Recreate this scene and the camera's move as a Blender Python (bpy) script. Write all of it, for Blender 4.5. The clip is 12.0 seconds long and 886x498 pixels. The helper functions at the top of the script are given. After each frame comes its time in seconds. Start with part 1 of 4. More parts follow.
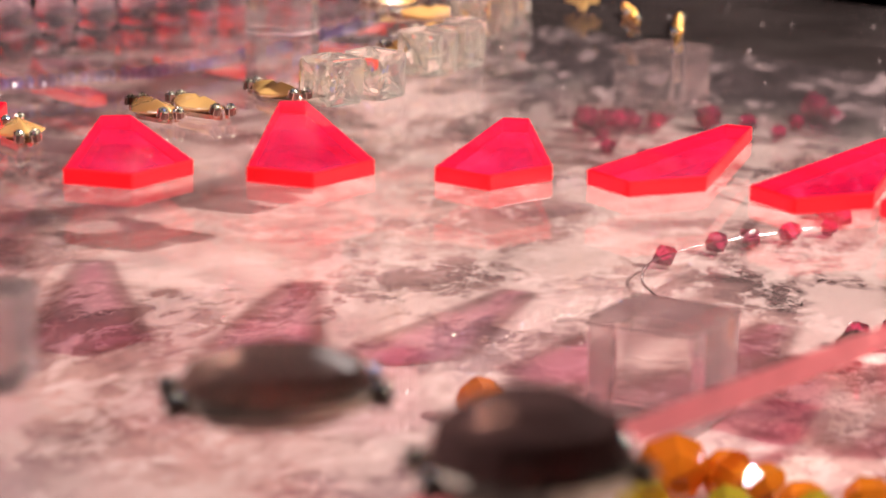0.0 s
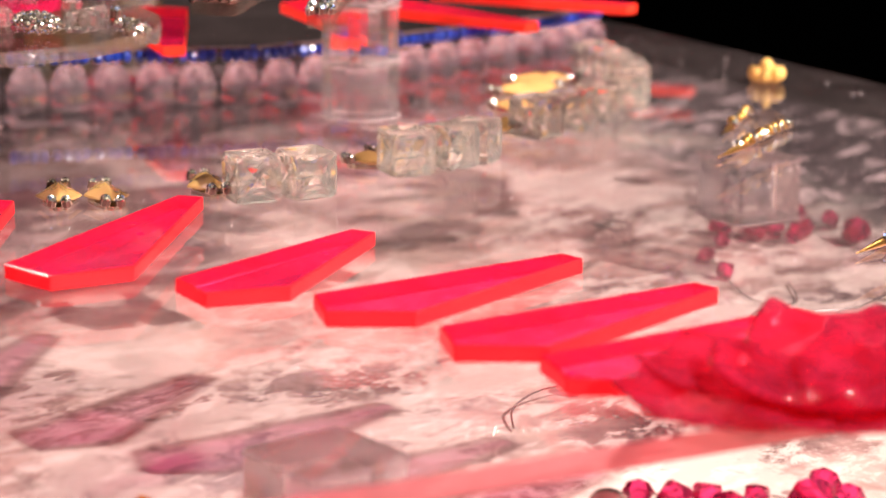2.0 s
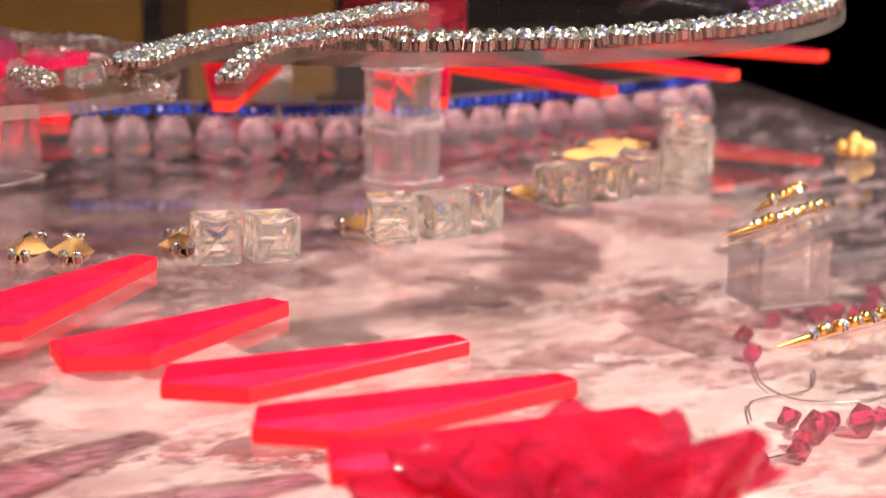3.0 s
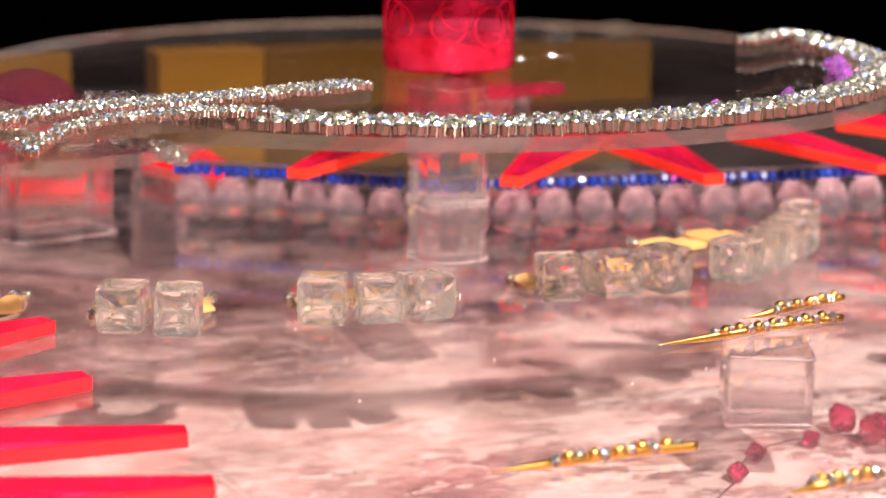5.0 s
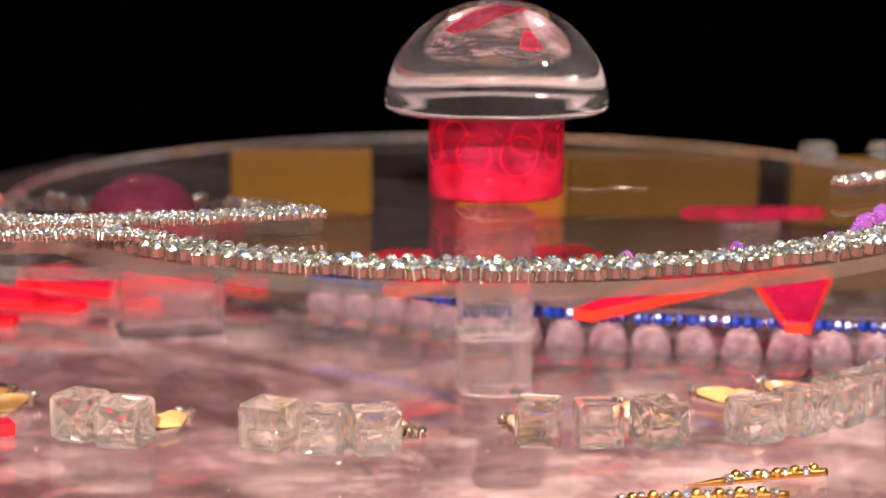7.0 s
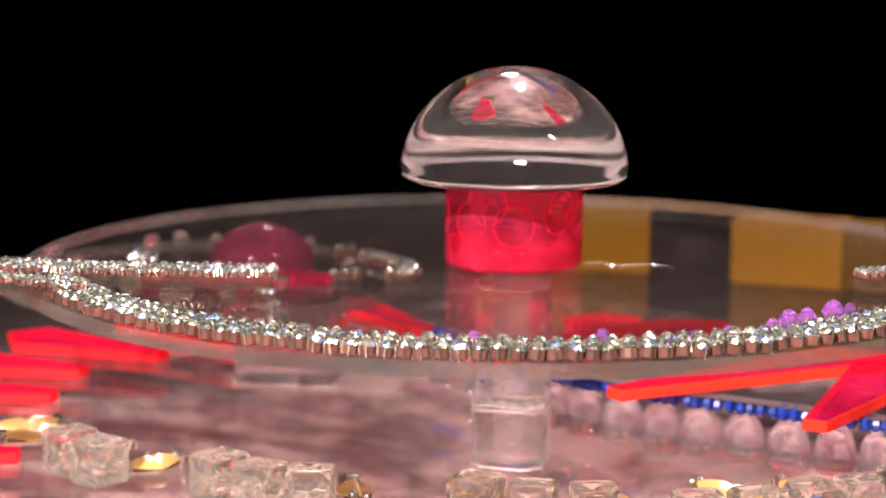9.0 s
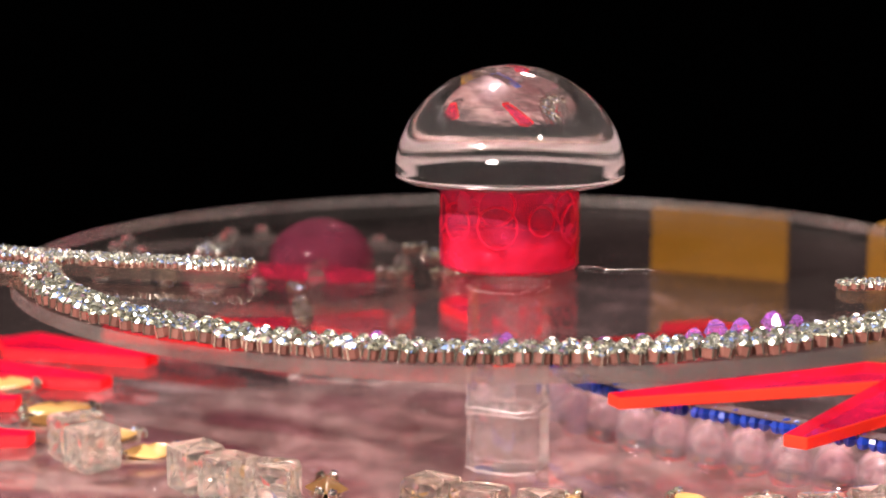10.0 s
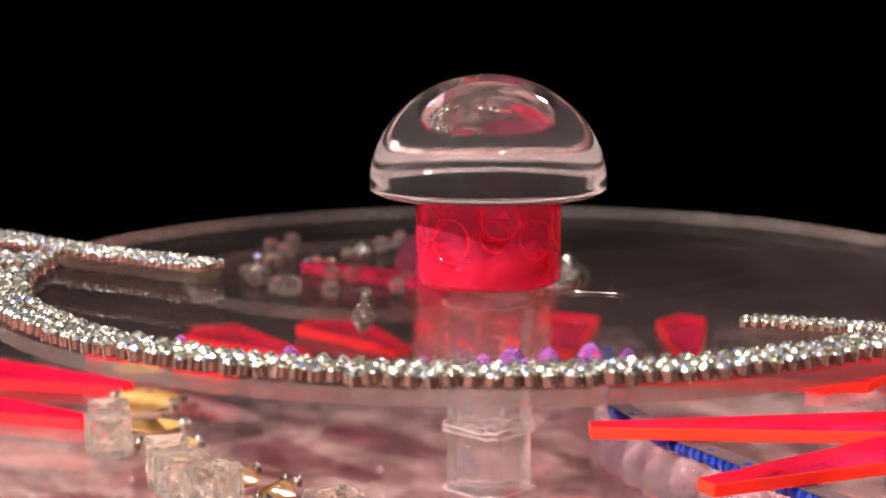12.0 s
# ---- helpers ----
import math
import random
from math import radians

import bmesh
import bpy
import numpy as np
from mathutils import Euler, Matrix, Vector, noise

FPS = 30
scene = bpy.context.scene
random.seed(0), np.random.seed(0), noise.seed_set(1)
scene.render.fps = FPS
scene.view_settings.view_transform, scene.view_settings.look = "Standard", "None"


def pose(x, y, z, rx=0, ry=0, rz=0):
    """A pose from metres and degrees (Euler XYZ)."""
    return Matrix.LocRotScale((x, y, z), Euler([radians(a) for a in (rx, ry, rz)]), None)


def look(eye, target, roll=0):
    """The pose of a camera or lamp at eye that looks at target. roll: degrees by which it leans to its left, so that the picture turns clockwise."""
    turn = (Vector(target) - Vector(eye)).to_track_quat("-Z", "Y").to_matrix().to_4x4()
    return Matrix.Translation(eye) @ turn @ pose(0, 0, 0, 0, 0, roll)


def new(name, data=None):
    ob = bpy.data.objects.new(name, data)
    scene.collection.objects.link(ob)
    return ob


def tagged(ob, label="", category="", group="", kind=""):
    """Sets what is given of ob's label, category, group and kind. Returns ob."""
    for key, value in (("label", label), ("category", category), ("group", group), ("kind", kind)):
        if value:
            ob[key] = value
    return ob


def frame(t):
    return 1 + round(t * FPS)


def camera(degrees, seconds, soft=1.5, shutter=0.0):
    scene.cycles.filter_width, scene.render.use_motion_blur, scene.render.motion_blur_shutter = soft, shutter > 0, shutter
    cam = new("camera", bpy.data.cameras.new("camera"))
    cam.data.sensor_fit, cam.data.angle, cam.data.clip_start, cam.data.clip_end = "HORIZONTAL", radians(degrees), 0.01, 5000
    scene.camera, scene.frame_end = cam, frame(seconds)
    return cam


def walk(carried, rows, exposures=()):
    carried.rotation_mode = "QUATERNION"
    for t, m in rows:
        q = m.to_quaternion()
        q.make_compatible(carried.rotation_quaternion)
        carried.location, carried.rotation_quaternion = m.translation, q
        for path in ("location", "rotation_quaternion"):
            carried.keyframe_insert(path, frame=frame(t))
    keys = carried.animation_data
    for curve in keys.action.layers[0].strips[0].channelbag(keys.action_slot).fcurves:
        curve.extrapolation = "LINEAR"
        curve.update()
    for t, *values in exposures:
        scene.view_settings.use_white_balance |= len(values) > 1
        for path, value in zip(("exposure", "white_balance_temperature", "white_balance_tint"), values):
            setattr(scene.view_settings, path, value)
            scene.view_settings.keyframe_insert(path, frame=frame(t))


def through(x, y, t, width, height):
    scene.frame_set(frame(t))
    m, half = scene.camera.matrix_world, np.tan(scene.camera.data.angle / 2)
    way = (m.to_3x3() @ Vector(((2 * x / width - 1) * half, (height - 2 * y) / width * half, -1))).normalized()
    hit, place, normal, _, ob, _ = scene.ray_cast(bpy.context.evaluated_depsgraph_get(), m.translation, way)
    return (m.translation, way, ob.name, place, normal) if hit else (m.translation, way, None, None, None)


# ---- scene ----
cam = camera(21.74, 12.0)
# seconds, eye in metres, heading, downward tilt and lean in degrees
PATH = [
    (0, -0.43665, -0.15392, 0.06894, 15.319, 13.803, 0.880),
    (0.5, -0.42144, -0.18581, 0.07140, 20.261, 13.439, 0.764),
    (1, -0.40508, -0.22077, 0.07435, 25.501, 13.430, 0.687),
    (1.5, -0.38398, -0.25233, 0.07715, 30.655, 13.259, 0.636),
    (2, -0.36037, -0.28406, 0.08096, 36.134, 13.235, 0.560),
    (2.5, -0.33319, -0.31396, 0.08373, 41.640, 12.976, 0.584),
    (3, -0.30404, -0.33779, 0.08684, 46.945, 12.519, 0.768),
    (3.2, -0.29202, -0.34680, 0.08793, 48.913, 12.413, 0.784),
    (4.8, -0.17990, -0.40281, 0.09272, 65.899, 11.795, 0.474),
    (5, -0.16653, -0.40793, 0.09328, 67.890, 11.712, 0.407),
    (5.5, -0.12946, -0.41849, 0.09618, 73.367, 11.298, 0.301),
    (6, -0.09357, -0.42535, 0.09817, 78.551, 10.839, 0.336),
    (6.5, -0.05580, -0.42691, 0.10154, 83.821, 10.464, 0.422),
    (7, -0.01625, -0.42581, 0.10386, 89.135, 10.196, 0.292),
    (7.5, 0.02145, -0.41994, 0.10587, 94.445, 9.988, 0.131),
    (7.7, 0.03654, -0.41737, 0.10630, 96.573, 9.913, 0.070),
    (9.3, 0.14728, -0.39058, 0.10994, 112.444, 9.415, 0.434),
    (9.5, 0.16085, -0.38414, 0.10987, 114.484, 9.439, 0.390),
    (10, 0.19537, -0.36299, 0.10935, 119.959, 9.464, 0.187),
    (10.5, 0.22819, -0.33689, 0.10961, 125.550, 9.417, 0.062),
    (11, 0.25667, -0.31044, 0.10892, 131.117, 9.170, -0.020),
    (11.5, 0.28358, -0.28249, 0.10824, 136.525, 9.362, -0.090),
    (12, 0.30694, -0.25373, 0.10890, 141.563, 9.336, -0.314),
]


def gaze(x, y, z, heading, tilt, lean):
    a, b = radians(heading), radians(tilt)
    way = Vector((math.cos(a) * math.cos(b), math.sin(a) * math.cos(b), -math.sin(b)))
    return look((x, y, z), Vector((x, y, z)) + way, lean)


walk(cam, [(row[0], gaze(*row[1:])) for row in PATH])


# world and light
world = bpy.data.worlds.new("studio_dark")
scene.world = world
world.use_nodes = True
world.node_tree.nodes["Background"].inputs[0].default_value = (0.010, 0.008, 0.008, 1)
world.node_tree.nodes["Background"].inputs[1].default_value = 0.02
cam.data.dof.use_dof = True
cam.data.dof.focus_distance = 0.372
cam.data.dof.aperture_fstop = 25
scene.view_settings.exposure = 0.0


def spot(name, eye, target, watts, colour, radius, degrees):
    lamp = bpy.data.lights.new(name, "SPOT")
    lamp.energy, lamp.color, lamp.shadow_soft_size = watts, colour, radius
    lamp.spot_size, lamp.spot_blend = radians(degrees), 1.0
    ob = new(name, lamp)
    ob.matrix_world = look(eye, target)
    return ob


spot("key_spot", (-0.184, -1.64, 1.28), (0.075, 0.055, 0), 720, (1.0, 0.92, 0.845), 0.036, 18.8)
# two fill lamps added to lift the darker sides; no such sources known
spot("side_fill", (0.85, -0.35, 0.95), (0, 0, 0), 75, (1.0, 0.86, 0.82), 0.05, 60)
spot("rear_fill", (-0.35, 0.95, 0.85), (0, 0, 0), 62, (1.0, 0.83, 0.82), 0.05, 60)


# materials
def material(name):
    m = bpy.data.materials.new(name)
    m.use_nodes = True
    return m, m.node_tree.nodes, m.node_tree.links, m.node_tree.nodes["Principled BSDF"]


def principled(name, colour, rough=0.3, metal=0.0, trans=0.0, ior=1.49, vary=0.0, grain=400.0, bump=0.0, coat=0.0, spec=0.5):
    m, n, l, b = material(name)
    b.inputs["Base Color"].default_value = (*colour, 1)
    b.inputs["Roughness"].default_value = rough
    b.inputs["Metallic"].default_value = metal
    b.inputs["Transmission Weight"].default_value = trans
    b.inputs["IOR"].default_value = ior
    b.inputs["Coat Weight"].default_value = coat
    b.inputs["Specular IOR Level"].default_value = spec
    co = n.new("ShaderNodeTexCoord")
    if vary:
        info = n.new("ShaderNodeObjectInfo")
        noi = n.new("ShaderNodeTexNoise")
        noi.inputs["Scale"].default_value = grain
        l.new(co.outputs["Object"], noi.inputs["Vector"])
        add = n.new("ShaderNodeMath")
        add.operation = "ADD"
        l.new(noi.outputs["Fac"], add.inputs[0])
        l.new(info.outputs["Random"], add.inputs[1])
        ramp = n.new("ShaderNodeMapRange")
        ramp.inputs["From Min"].default_value, ramp.inputs["From Max"].default_value = 0.2, 1.6
        ramp.inputs["To Min"].default_value, ramp.inputs["To Max"].default_value = 1 - vary, 1 + vary
        l.new(add.outputs[0], ramp.inputs["Value"])
        hsv = n.new("ShaderNodeHueSaturation")
        hsv.inputs["Color"].default_value = (*colour, 1)
        l.new(ramp.outputs[0], hsv.inputs["Value"])
        l.new(hsv.outputs[0], b.inputs["Base Color"])
    if bump:
        fine = n.new("ShaderNodeTexNoise")
        fine.inputs["Scale"].default_value = grain * 2
        fine.inputs["Detail"].default_value = 4
        l.new(co.outputs["Object"], fine.inputs["Vector"])
        bn = n.new("ShaderNodeBump")
        bn.inputs["Strength"].default_value = bump
        bn.inputs["Distance"].default_value = 0.0005
        l.new(fine.outputs["Fac"], bn.inputs["Height"])
        l.new(bn.outputs[0], b.inputs["Normal"])
    return m


def clear(name, tint, rough, see, ior=1.49, haze=0.0):
    """Clear acrylic: glass with some light passing straight on, and a little milky haze that also paints in brightness.
    """
    m, n, l, b = material(name)
    n.remove(b)
    glass = n.new("ShaderNodeBsdfGlass")
    glass.inputs["Color"].default_value = (*tint, 1)
    glass.inputs["Roughness"].default_value = rough
    glass.inputs["IOR"].default_value = ior
    thin = n.new("ShaderNodeBsdfTransparent")
    thin.inputs["Color"].default_value = (*tint, 1)
    mix = n.new("ShaderNodeMixShader")
    mix.inputs[0].default_value = see
    l.new(glass.outputs[0], mix.inputs[1])
    l.new(thin.outputs[0], mix.inputs[2])
    last = mix
    if haze:
        milk = n.new("ShaderNodeBsdfTranslucent")
        milk.inputs["Color"].default_value = (*tint, 1)
        dif = n.new("ShaderNodeBsdfDiffuse")
        dif.inputs["Color"].default_value = (*tint, 1)
        half = n.new("ShaderNodeMixShader")
        half.inputs[0].default_value = 0.5
        l.new(milk.outputs[0], half.inputs[1])
        l.new(dif.outputs[0], half.inputs[2])
        over = n.new("ShaderNodeMixShader")
        patchy = n.new("ShaderNodeTexNoise")
        patchy.inputs["Scale"].default_value = 60
        patchy.inputs["Detail"].default_value = 6
        co = n.new("ShaderNodeTexCoord")
        l.new(co.outputs["Object"], patchy.inputs["Vector"])
        amt = n.new("ShaderNodeMapRange")
        amt.inputs["From Min"].default_value, amt.inputs["From Max"].default_value = 0.3, 0.8
        amt.inputs["To Min"].default_value, amt.inputs["To Max"].default_value = haze * 0.6, haze * 1.5
        l.new(patchy.outputs["Fac"], amt.inputs["Value"])
        l.new(amt.outputs[0], over.inputs[0])
        l.new(mix.outputs[0], over.inputs[1])
        l.new(half.outputs[0], over.inputs[2])
        last = over
    l.new(last.outputs[0], n["Material Output"].inputs[0])
    return m


def slant(n, l, low, high):
    """Mirror gloss of a polished face: weak seen straight on, strong at a slant, alike on both sides of a sheet."""
    face = n.new("ShaderNodeLayerWeight")
    face.inputs["Blend"].default_value = 0.5
    power = n.new("ShaderNodeMath")
    power.operation = "POWER"
    l.new(face.outputs["Facing"], power.inputs[0])
    power.inputs[1].default_value = 5
    fit = n.new("ShaderNodeMapRange")
    fit.inputs["To Min"].default_value, fit.inputs["To Max"].default_value = low, high
    l.new(power.outputs[0], fit.inputs["Value"])
    return fit.outputs[0]


def pane(name, tint, haze, mirror=0.7):
    """A flat clear sheet: straight through, with a mirror gloss that grows at a slant and a thin uneven rosy veil."""
    m, n, l, b = material(name)
    n.remove(b)
    thin = n.new("ShaderNodeBsdfTransparent")
    thin.inputs["Color"].default_value = (*tint, 1)
    gloss = n.new("ShaderNodeBsdfGlossy")
    gloss.inputs["Roughness"].default_value = 0.012
    veil = n.new("ShaderNodeBsdfDiffuse")
    veil.inputs["Color"].default_value = (0.8, 0.62, 0.60, 1)
    patchy = n.new("ShaderNodeTexNoise")
    patchy.inputs["Scale"].default_value = 45
    patchy.inputs["Detail"].default_value = 8
    co = n.new("ShaderNodeTexCoord")
    l.new(co.outputs["Object"], patchy.inputs["Vector"])
    amt = n.new("ShaderNodeMapRange")
    amt.inputs["From Min"].default_value, amt.inputs["From Max"].default_value = 0.3, 0.75
    amt.inputs["To Min"].default_value, amt.inputs["To Max"].default_value = haze * 0.5, haze * 1.6
    l.new(patchy.outputs["Fac"], amt.inputs["Value"])
    one, two = n.new("ShaderNodeMixShader"), n.new("ShaderNodeMixShader")
    l.new(amt.outputs[0], one.inputs[0])
    l.new(thin.outputs[0], one.inputs[1])
    l.new(veil.outputs[0], one.inputs[2])
    l.new(slant(n, l, 0.03, mirror), two.inputs[0])
    l.new(one.outputs[0], two.inputs[1])
    l.new(gloss.outputs[0], two.inputs[2])
    l.new(two.outputs[0], n["Material Output"].inputs[0])
    return m


def dyed(name, colour, see, gloss=0.05, glow=0.55, through=None, mottle=0.2):
    """Dyed see-through acrylic: a body that scatters its own colour, light passing through it, and a polish."""
    m, n, l, b = material(name)
    n.remove(b)
    thin = n.new("ShaderNodeBsdfTransparent")
    thin.inputs["Color"].default_value = (*(through or colour), 1)
    dif = n.new("ShaderNodeBsdfDiffuse")
    dif.inputs["Color"].default_value = (*colour, 1)
    tra = n.new("ShaderNodeBsdfTranslucent")
    tra.inputs["Color"].default_value = (*colour, 1)
    body, one, two = n.new("ShaderNodeMixShader"), n.new("ShaderNodeMixShader"), n.new("ShaderNodeMixShader")
    body.inputs[0].default_value = glow
    l.new(dif.outputs[0], body.inputs[1])
    l.new(tra.outputs[0], body.inputs[2])
    noi = n.new("ShaderNodeTexNoise")
    noi.inputs["Scale"].default_value = 180
    noi.inputs["Detail"].default_value = 5
    co = n.new("ShaderNodeTexCoord")
    l.new(co.outputs["Object"], noi.inputs["Vector"])
    amt = n.new("ShaderNodeMapRange")
    amt.inputs["From Min"].default_value, amt.inputs["From Max"].default_value = 0.3, 0.7
    amt.inputs["To Min"].default_value, amt.inputs["To Max"].default_value = see * (1 - mottle), min(1, see * (1 + mottle))
    l.new(noi.outputs["Fac"], amt.inputs["Value"])
    l.new(amt.outputs[0], one.inputs[0])
    l.new(body.outputs[0], one.inputs[1])
    l.new(thin.outputs[0], one.inputs[2])
    shine = n.new("ShaderNodeBsdfGlossy")
    shine.inputs["Roughness"].default_value = gloss
    l.new(slant(n, l, 0.03, 0.5), two.inputs[0])
    l.new(one.outputs[0], two.inputs[1])
    l.new(shine.outputs[0], two.inputs[2])
    l.new(two.outputs[0], n["Material Output"].inputs[0])
    return m


DARK_PATCH = (0.098, -0.105, 0.145, 0.205)


def marbled():
    """A printed, marbled board: pale rose and cream with grey and umber clouds, streaks, a darkened far half and darker
    outer sides.
    """
    m, n, l, b = material("marbled_print")
    co = n.new("ShaderNodeTexCoord")

    def noise_at(scale, detail, rough, warp, stretch):
        mp = n.new("ShaderNodeMapping")
        mp.inputs["Scale"].default_value = stretch
        mp.inputs["Rotation"].default_value = (0, 0, radians(-26))
        l.new(co.outputs["Object"], mp.inputs["Vector"])
        t = n.new("ShaderNodeTexNoise")
        t.inputs["Scale"].default_value = scale
        t.inputs["Detail"].default_value = detail
        t.inputs["Roughness"].default_value = rough
        t.inputs["Distortion"].default_value = warp
        l.new(mp.outputs[0], t.inputs["Vector"])
        return t.outputs["Fac"]

    def ramp(fac, stops):
        r = n.new("ShaderNodeValToRGB")
        el = r.color_ramp.elements
        while len(el) < len(stops):
            el.new(0.5)
        for e, (p, c) in zip(el, stops):
            e.position, e.color = p, (*c, 1)
        l.new(fac, r.inputs[0])
        return r.outputs[0]

    def mix(fac, a, c, mode="MIX"):
        x = n.new("ShaderNodeMix")
        x.data_type, x.blend_type = "RGBA", mode
        if isinstance(fac, float):
            x.inputs["Factor"].default_value = fac
        else:
            l.new(fac, x.inputs["Factor"])
        l.new(a, x.inputs["A"])
        l.new(c, x.inputs["B"])
        return x.outputs["Result"]

    clouds = ramp(noise_at(17, 10, 0.68, 0.15, (1, 1, 1)), [(0.34, (0.10, 0.075, 0.07)), (0.45, (0.36, 0.27, 0.25)), (0.53, (0.62, 0.52, 0.46)), (0.66, (0.80, 0.73, 0.64))])
    hues = ramp(noise_at(9, 4, 0.5, 0.8, (1, 1.6, 1)), [(0.32, (0.34, 0.42, 0.60)), (0.45, (0.72, 0.62, 0.60)), (0.55, (0.90, 0.62, 0.60)), (0.68, (0.62, 0.66, 0.56))])
    first = mix(0.6, clouds, hues, "MULTIPLY")
    streak = ramp(noise_at(30, 12, 0.70, 0.0, (1, 1.3, 1)), [(0.485, (0, 0, 0)), (0.545, (0.78, 0.78, 0.78))])
    pale = n.new("ShaderNodeRGB")
    pale.outputs[0].default_value = (0.70, 0.62, 0.55, 1)
    second = mix(streak, first, pale.outputs[0])
    fleck = ramp(noise_at(85, 9, 0.72, 0.3, (1, 1.7, 1)), [(0.50, (0, 0, 0)), (0.575, (0.62, 0.62, 0.62))])
    bright = n.new("ShaderNodeRGB")
    bright.outputs[0].default_value = (0.84, 0.78, 0.70, 1)
    second = mix(fleck, second, bright.outputs[0])
    scuff = ramp(noise_at(48, 10, 0.75, 0.6, (1.5, 1, 1)), [(0.36, (0.50, 0.50, 0.50)), (0.43, (0, 0, 0))])
    umber = n.new("ShaderNodeRGB")
    umber.outputs[0].default_value = (0.22, 0.155, 0.135, 1)
    second = mix(scuff, second, umber.outputs[0])
    # darkening put into the colour: a plum-brown patch that tones down the far half
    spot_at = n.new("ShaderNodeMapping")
    spot_at.inputs["Location"].default_value = (DARK_PATCH[0], DARK_PATCH[1], 0)
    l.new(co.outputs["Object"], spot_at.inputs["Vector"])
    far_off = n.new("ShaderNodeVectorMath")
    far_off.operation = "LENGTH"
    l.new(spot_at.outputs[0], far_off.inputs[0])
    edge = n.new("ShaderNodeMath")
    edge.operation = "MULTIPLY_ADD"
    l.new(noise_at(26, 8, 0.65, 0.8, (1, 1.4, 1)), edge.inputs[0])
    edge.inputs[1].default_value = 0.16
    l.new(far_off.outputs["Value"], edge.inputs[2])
    dark_patch = n.new("ShaderNodeMapRange")
    dark_patch.inputs["From Min"].default_value, dark_patch.inputs["From Max"].default_value = DARK_PATCH[2], DARK_PATCH[3]
    dark_patch.inputs["To Min"].default_value, dark_patch.inputs["To Max"].default_value = 0.80, 0.0
    l.new(edge.outputs[0], dark_patch.inputs["Value"])
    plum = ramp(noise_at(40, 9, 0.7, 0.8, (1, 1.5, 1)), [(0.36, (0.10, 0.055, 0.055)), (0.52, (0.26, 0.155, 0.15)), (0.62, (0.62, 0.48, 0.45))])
    second = mix(dark_patch.outputs[0], second, plum)
    # darker streaked tone towards the far and outer sides
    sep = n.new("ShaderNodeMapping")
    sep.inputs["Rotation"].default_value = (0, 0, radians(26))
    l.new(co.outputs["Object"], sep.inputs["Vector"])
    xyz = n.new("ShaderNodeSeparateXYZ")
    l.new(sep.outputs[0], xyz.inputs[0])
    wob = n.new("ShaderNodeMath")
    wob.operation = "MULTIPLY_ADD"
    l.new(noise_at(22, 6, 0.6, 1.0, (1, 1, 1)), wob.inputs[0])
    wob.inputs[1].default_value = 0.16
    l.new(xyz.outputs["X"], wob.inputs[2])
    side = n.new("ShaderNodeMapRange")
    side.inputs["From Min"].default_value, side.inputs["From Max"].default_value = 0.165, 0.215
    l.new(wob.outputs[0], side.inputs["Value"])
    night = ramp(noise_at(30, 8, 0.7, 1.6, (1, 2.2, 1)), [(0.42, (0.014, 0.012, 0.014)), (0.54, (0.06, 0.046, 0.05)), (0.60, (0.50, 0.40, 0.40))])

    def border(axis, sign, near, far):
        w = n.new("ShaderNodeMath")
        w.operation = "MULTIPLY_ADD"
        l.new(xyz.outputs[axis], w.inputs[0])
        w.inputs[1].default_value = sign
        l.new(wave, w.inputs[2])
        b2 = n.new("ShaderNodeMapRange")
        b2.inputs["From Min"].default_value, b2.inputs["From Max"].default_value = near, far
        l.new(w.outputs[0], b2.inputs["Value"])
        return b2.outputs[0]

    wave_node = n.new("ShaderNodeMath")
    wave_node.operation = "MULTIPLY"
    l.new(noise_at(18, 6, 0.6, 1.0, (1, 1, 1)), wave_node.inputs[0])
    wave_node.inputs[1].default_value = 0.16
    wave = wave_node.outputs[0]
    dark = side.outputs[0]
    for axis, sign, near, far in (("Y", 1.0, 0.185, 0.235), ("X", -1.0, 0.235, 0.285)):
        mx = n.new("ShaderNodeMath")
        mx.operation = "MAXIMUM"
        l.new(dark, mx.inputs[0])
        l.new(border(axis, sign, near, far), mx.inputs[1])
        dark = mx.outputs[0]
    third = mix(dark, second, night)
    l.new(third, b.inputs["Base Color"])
    b.inputs["Roughness"].default_value = 0.22
    bn = n.new("ShaderNodeBump")
    bn.inputs["Strength"].default_value = 0.15
    bn.inputs["Distance"].default_value = 0.001
    l.new(noise_at(90, 6, 0.6, 0.5, (1, 1, 1)), bn.inputs["Height"])
    l.new(bn.outputs[0], b.inputs["Normal"])
    return m


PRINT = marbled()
SHEET = pane("clear_sheet", (0.97, 0.92, 0.93), 0.022, 0.92)
SHEET_EDGE = dyed("rosy_sheet_edge", (0.95, 0.30, 0.32), 0.35, 0.2)
DISC = pane("clear_disc", (0.93, 0.90, 0.90), 0.005, 0.62)
DISC_EDGE = clear("disc_edge", (0.82, 0.77, 0.73), 0.2, 0.5, haze=0.075)
# haze lifts blocks, crystals and dome in place of missing reflections
BLOCK = clear("clear_block", (0.99, 0.97, 0.97), 0.015, 0.14, haze=0.042)
CRYSTAL = clear("cut_crystal", (0.99, 0.98, 0.95), 0.0, 0.07, 1.60, haze=0.055)
DOME = clear("clear_dome", (0.99, 0.98, 0.98), 0.0, 0.02, 1.49, haze=0.009)
NEON = dyed("neon_pink_acrylic", (0.84, 0.02, 0.12), 0.66, through=(1.0, 0.40, 0.74), mottle=0.30)
# the edge glow is put into these stronger edge colours; nothing emits
NEON_EDGE = dyed("neon_pink_edge", (1.0, 0.032, 0.045), 0.10, 0.15, 0.6)
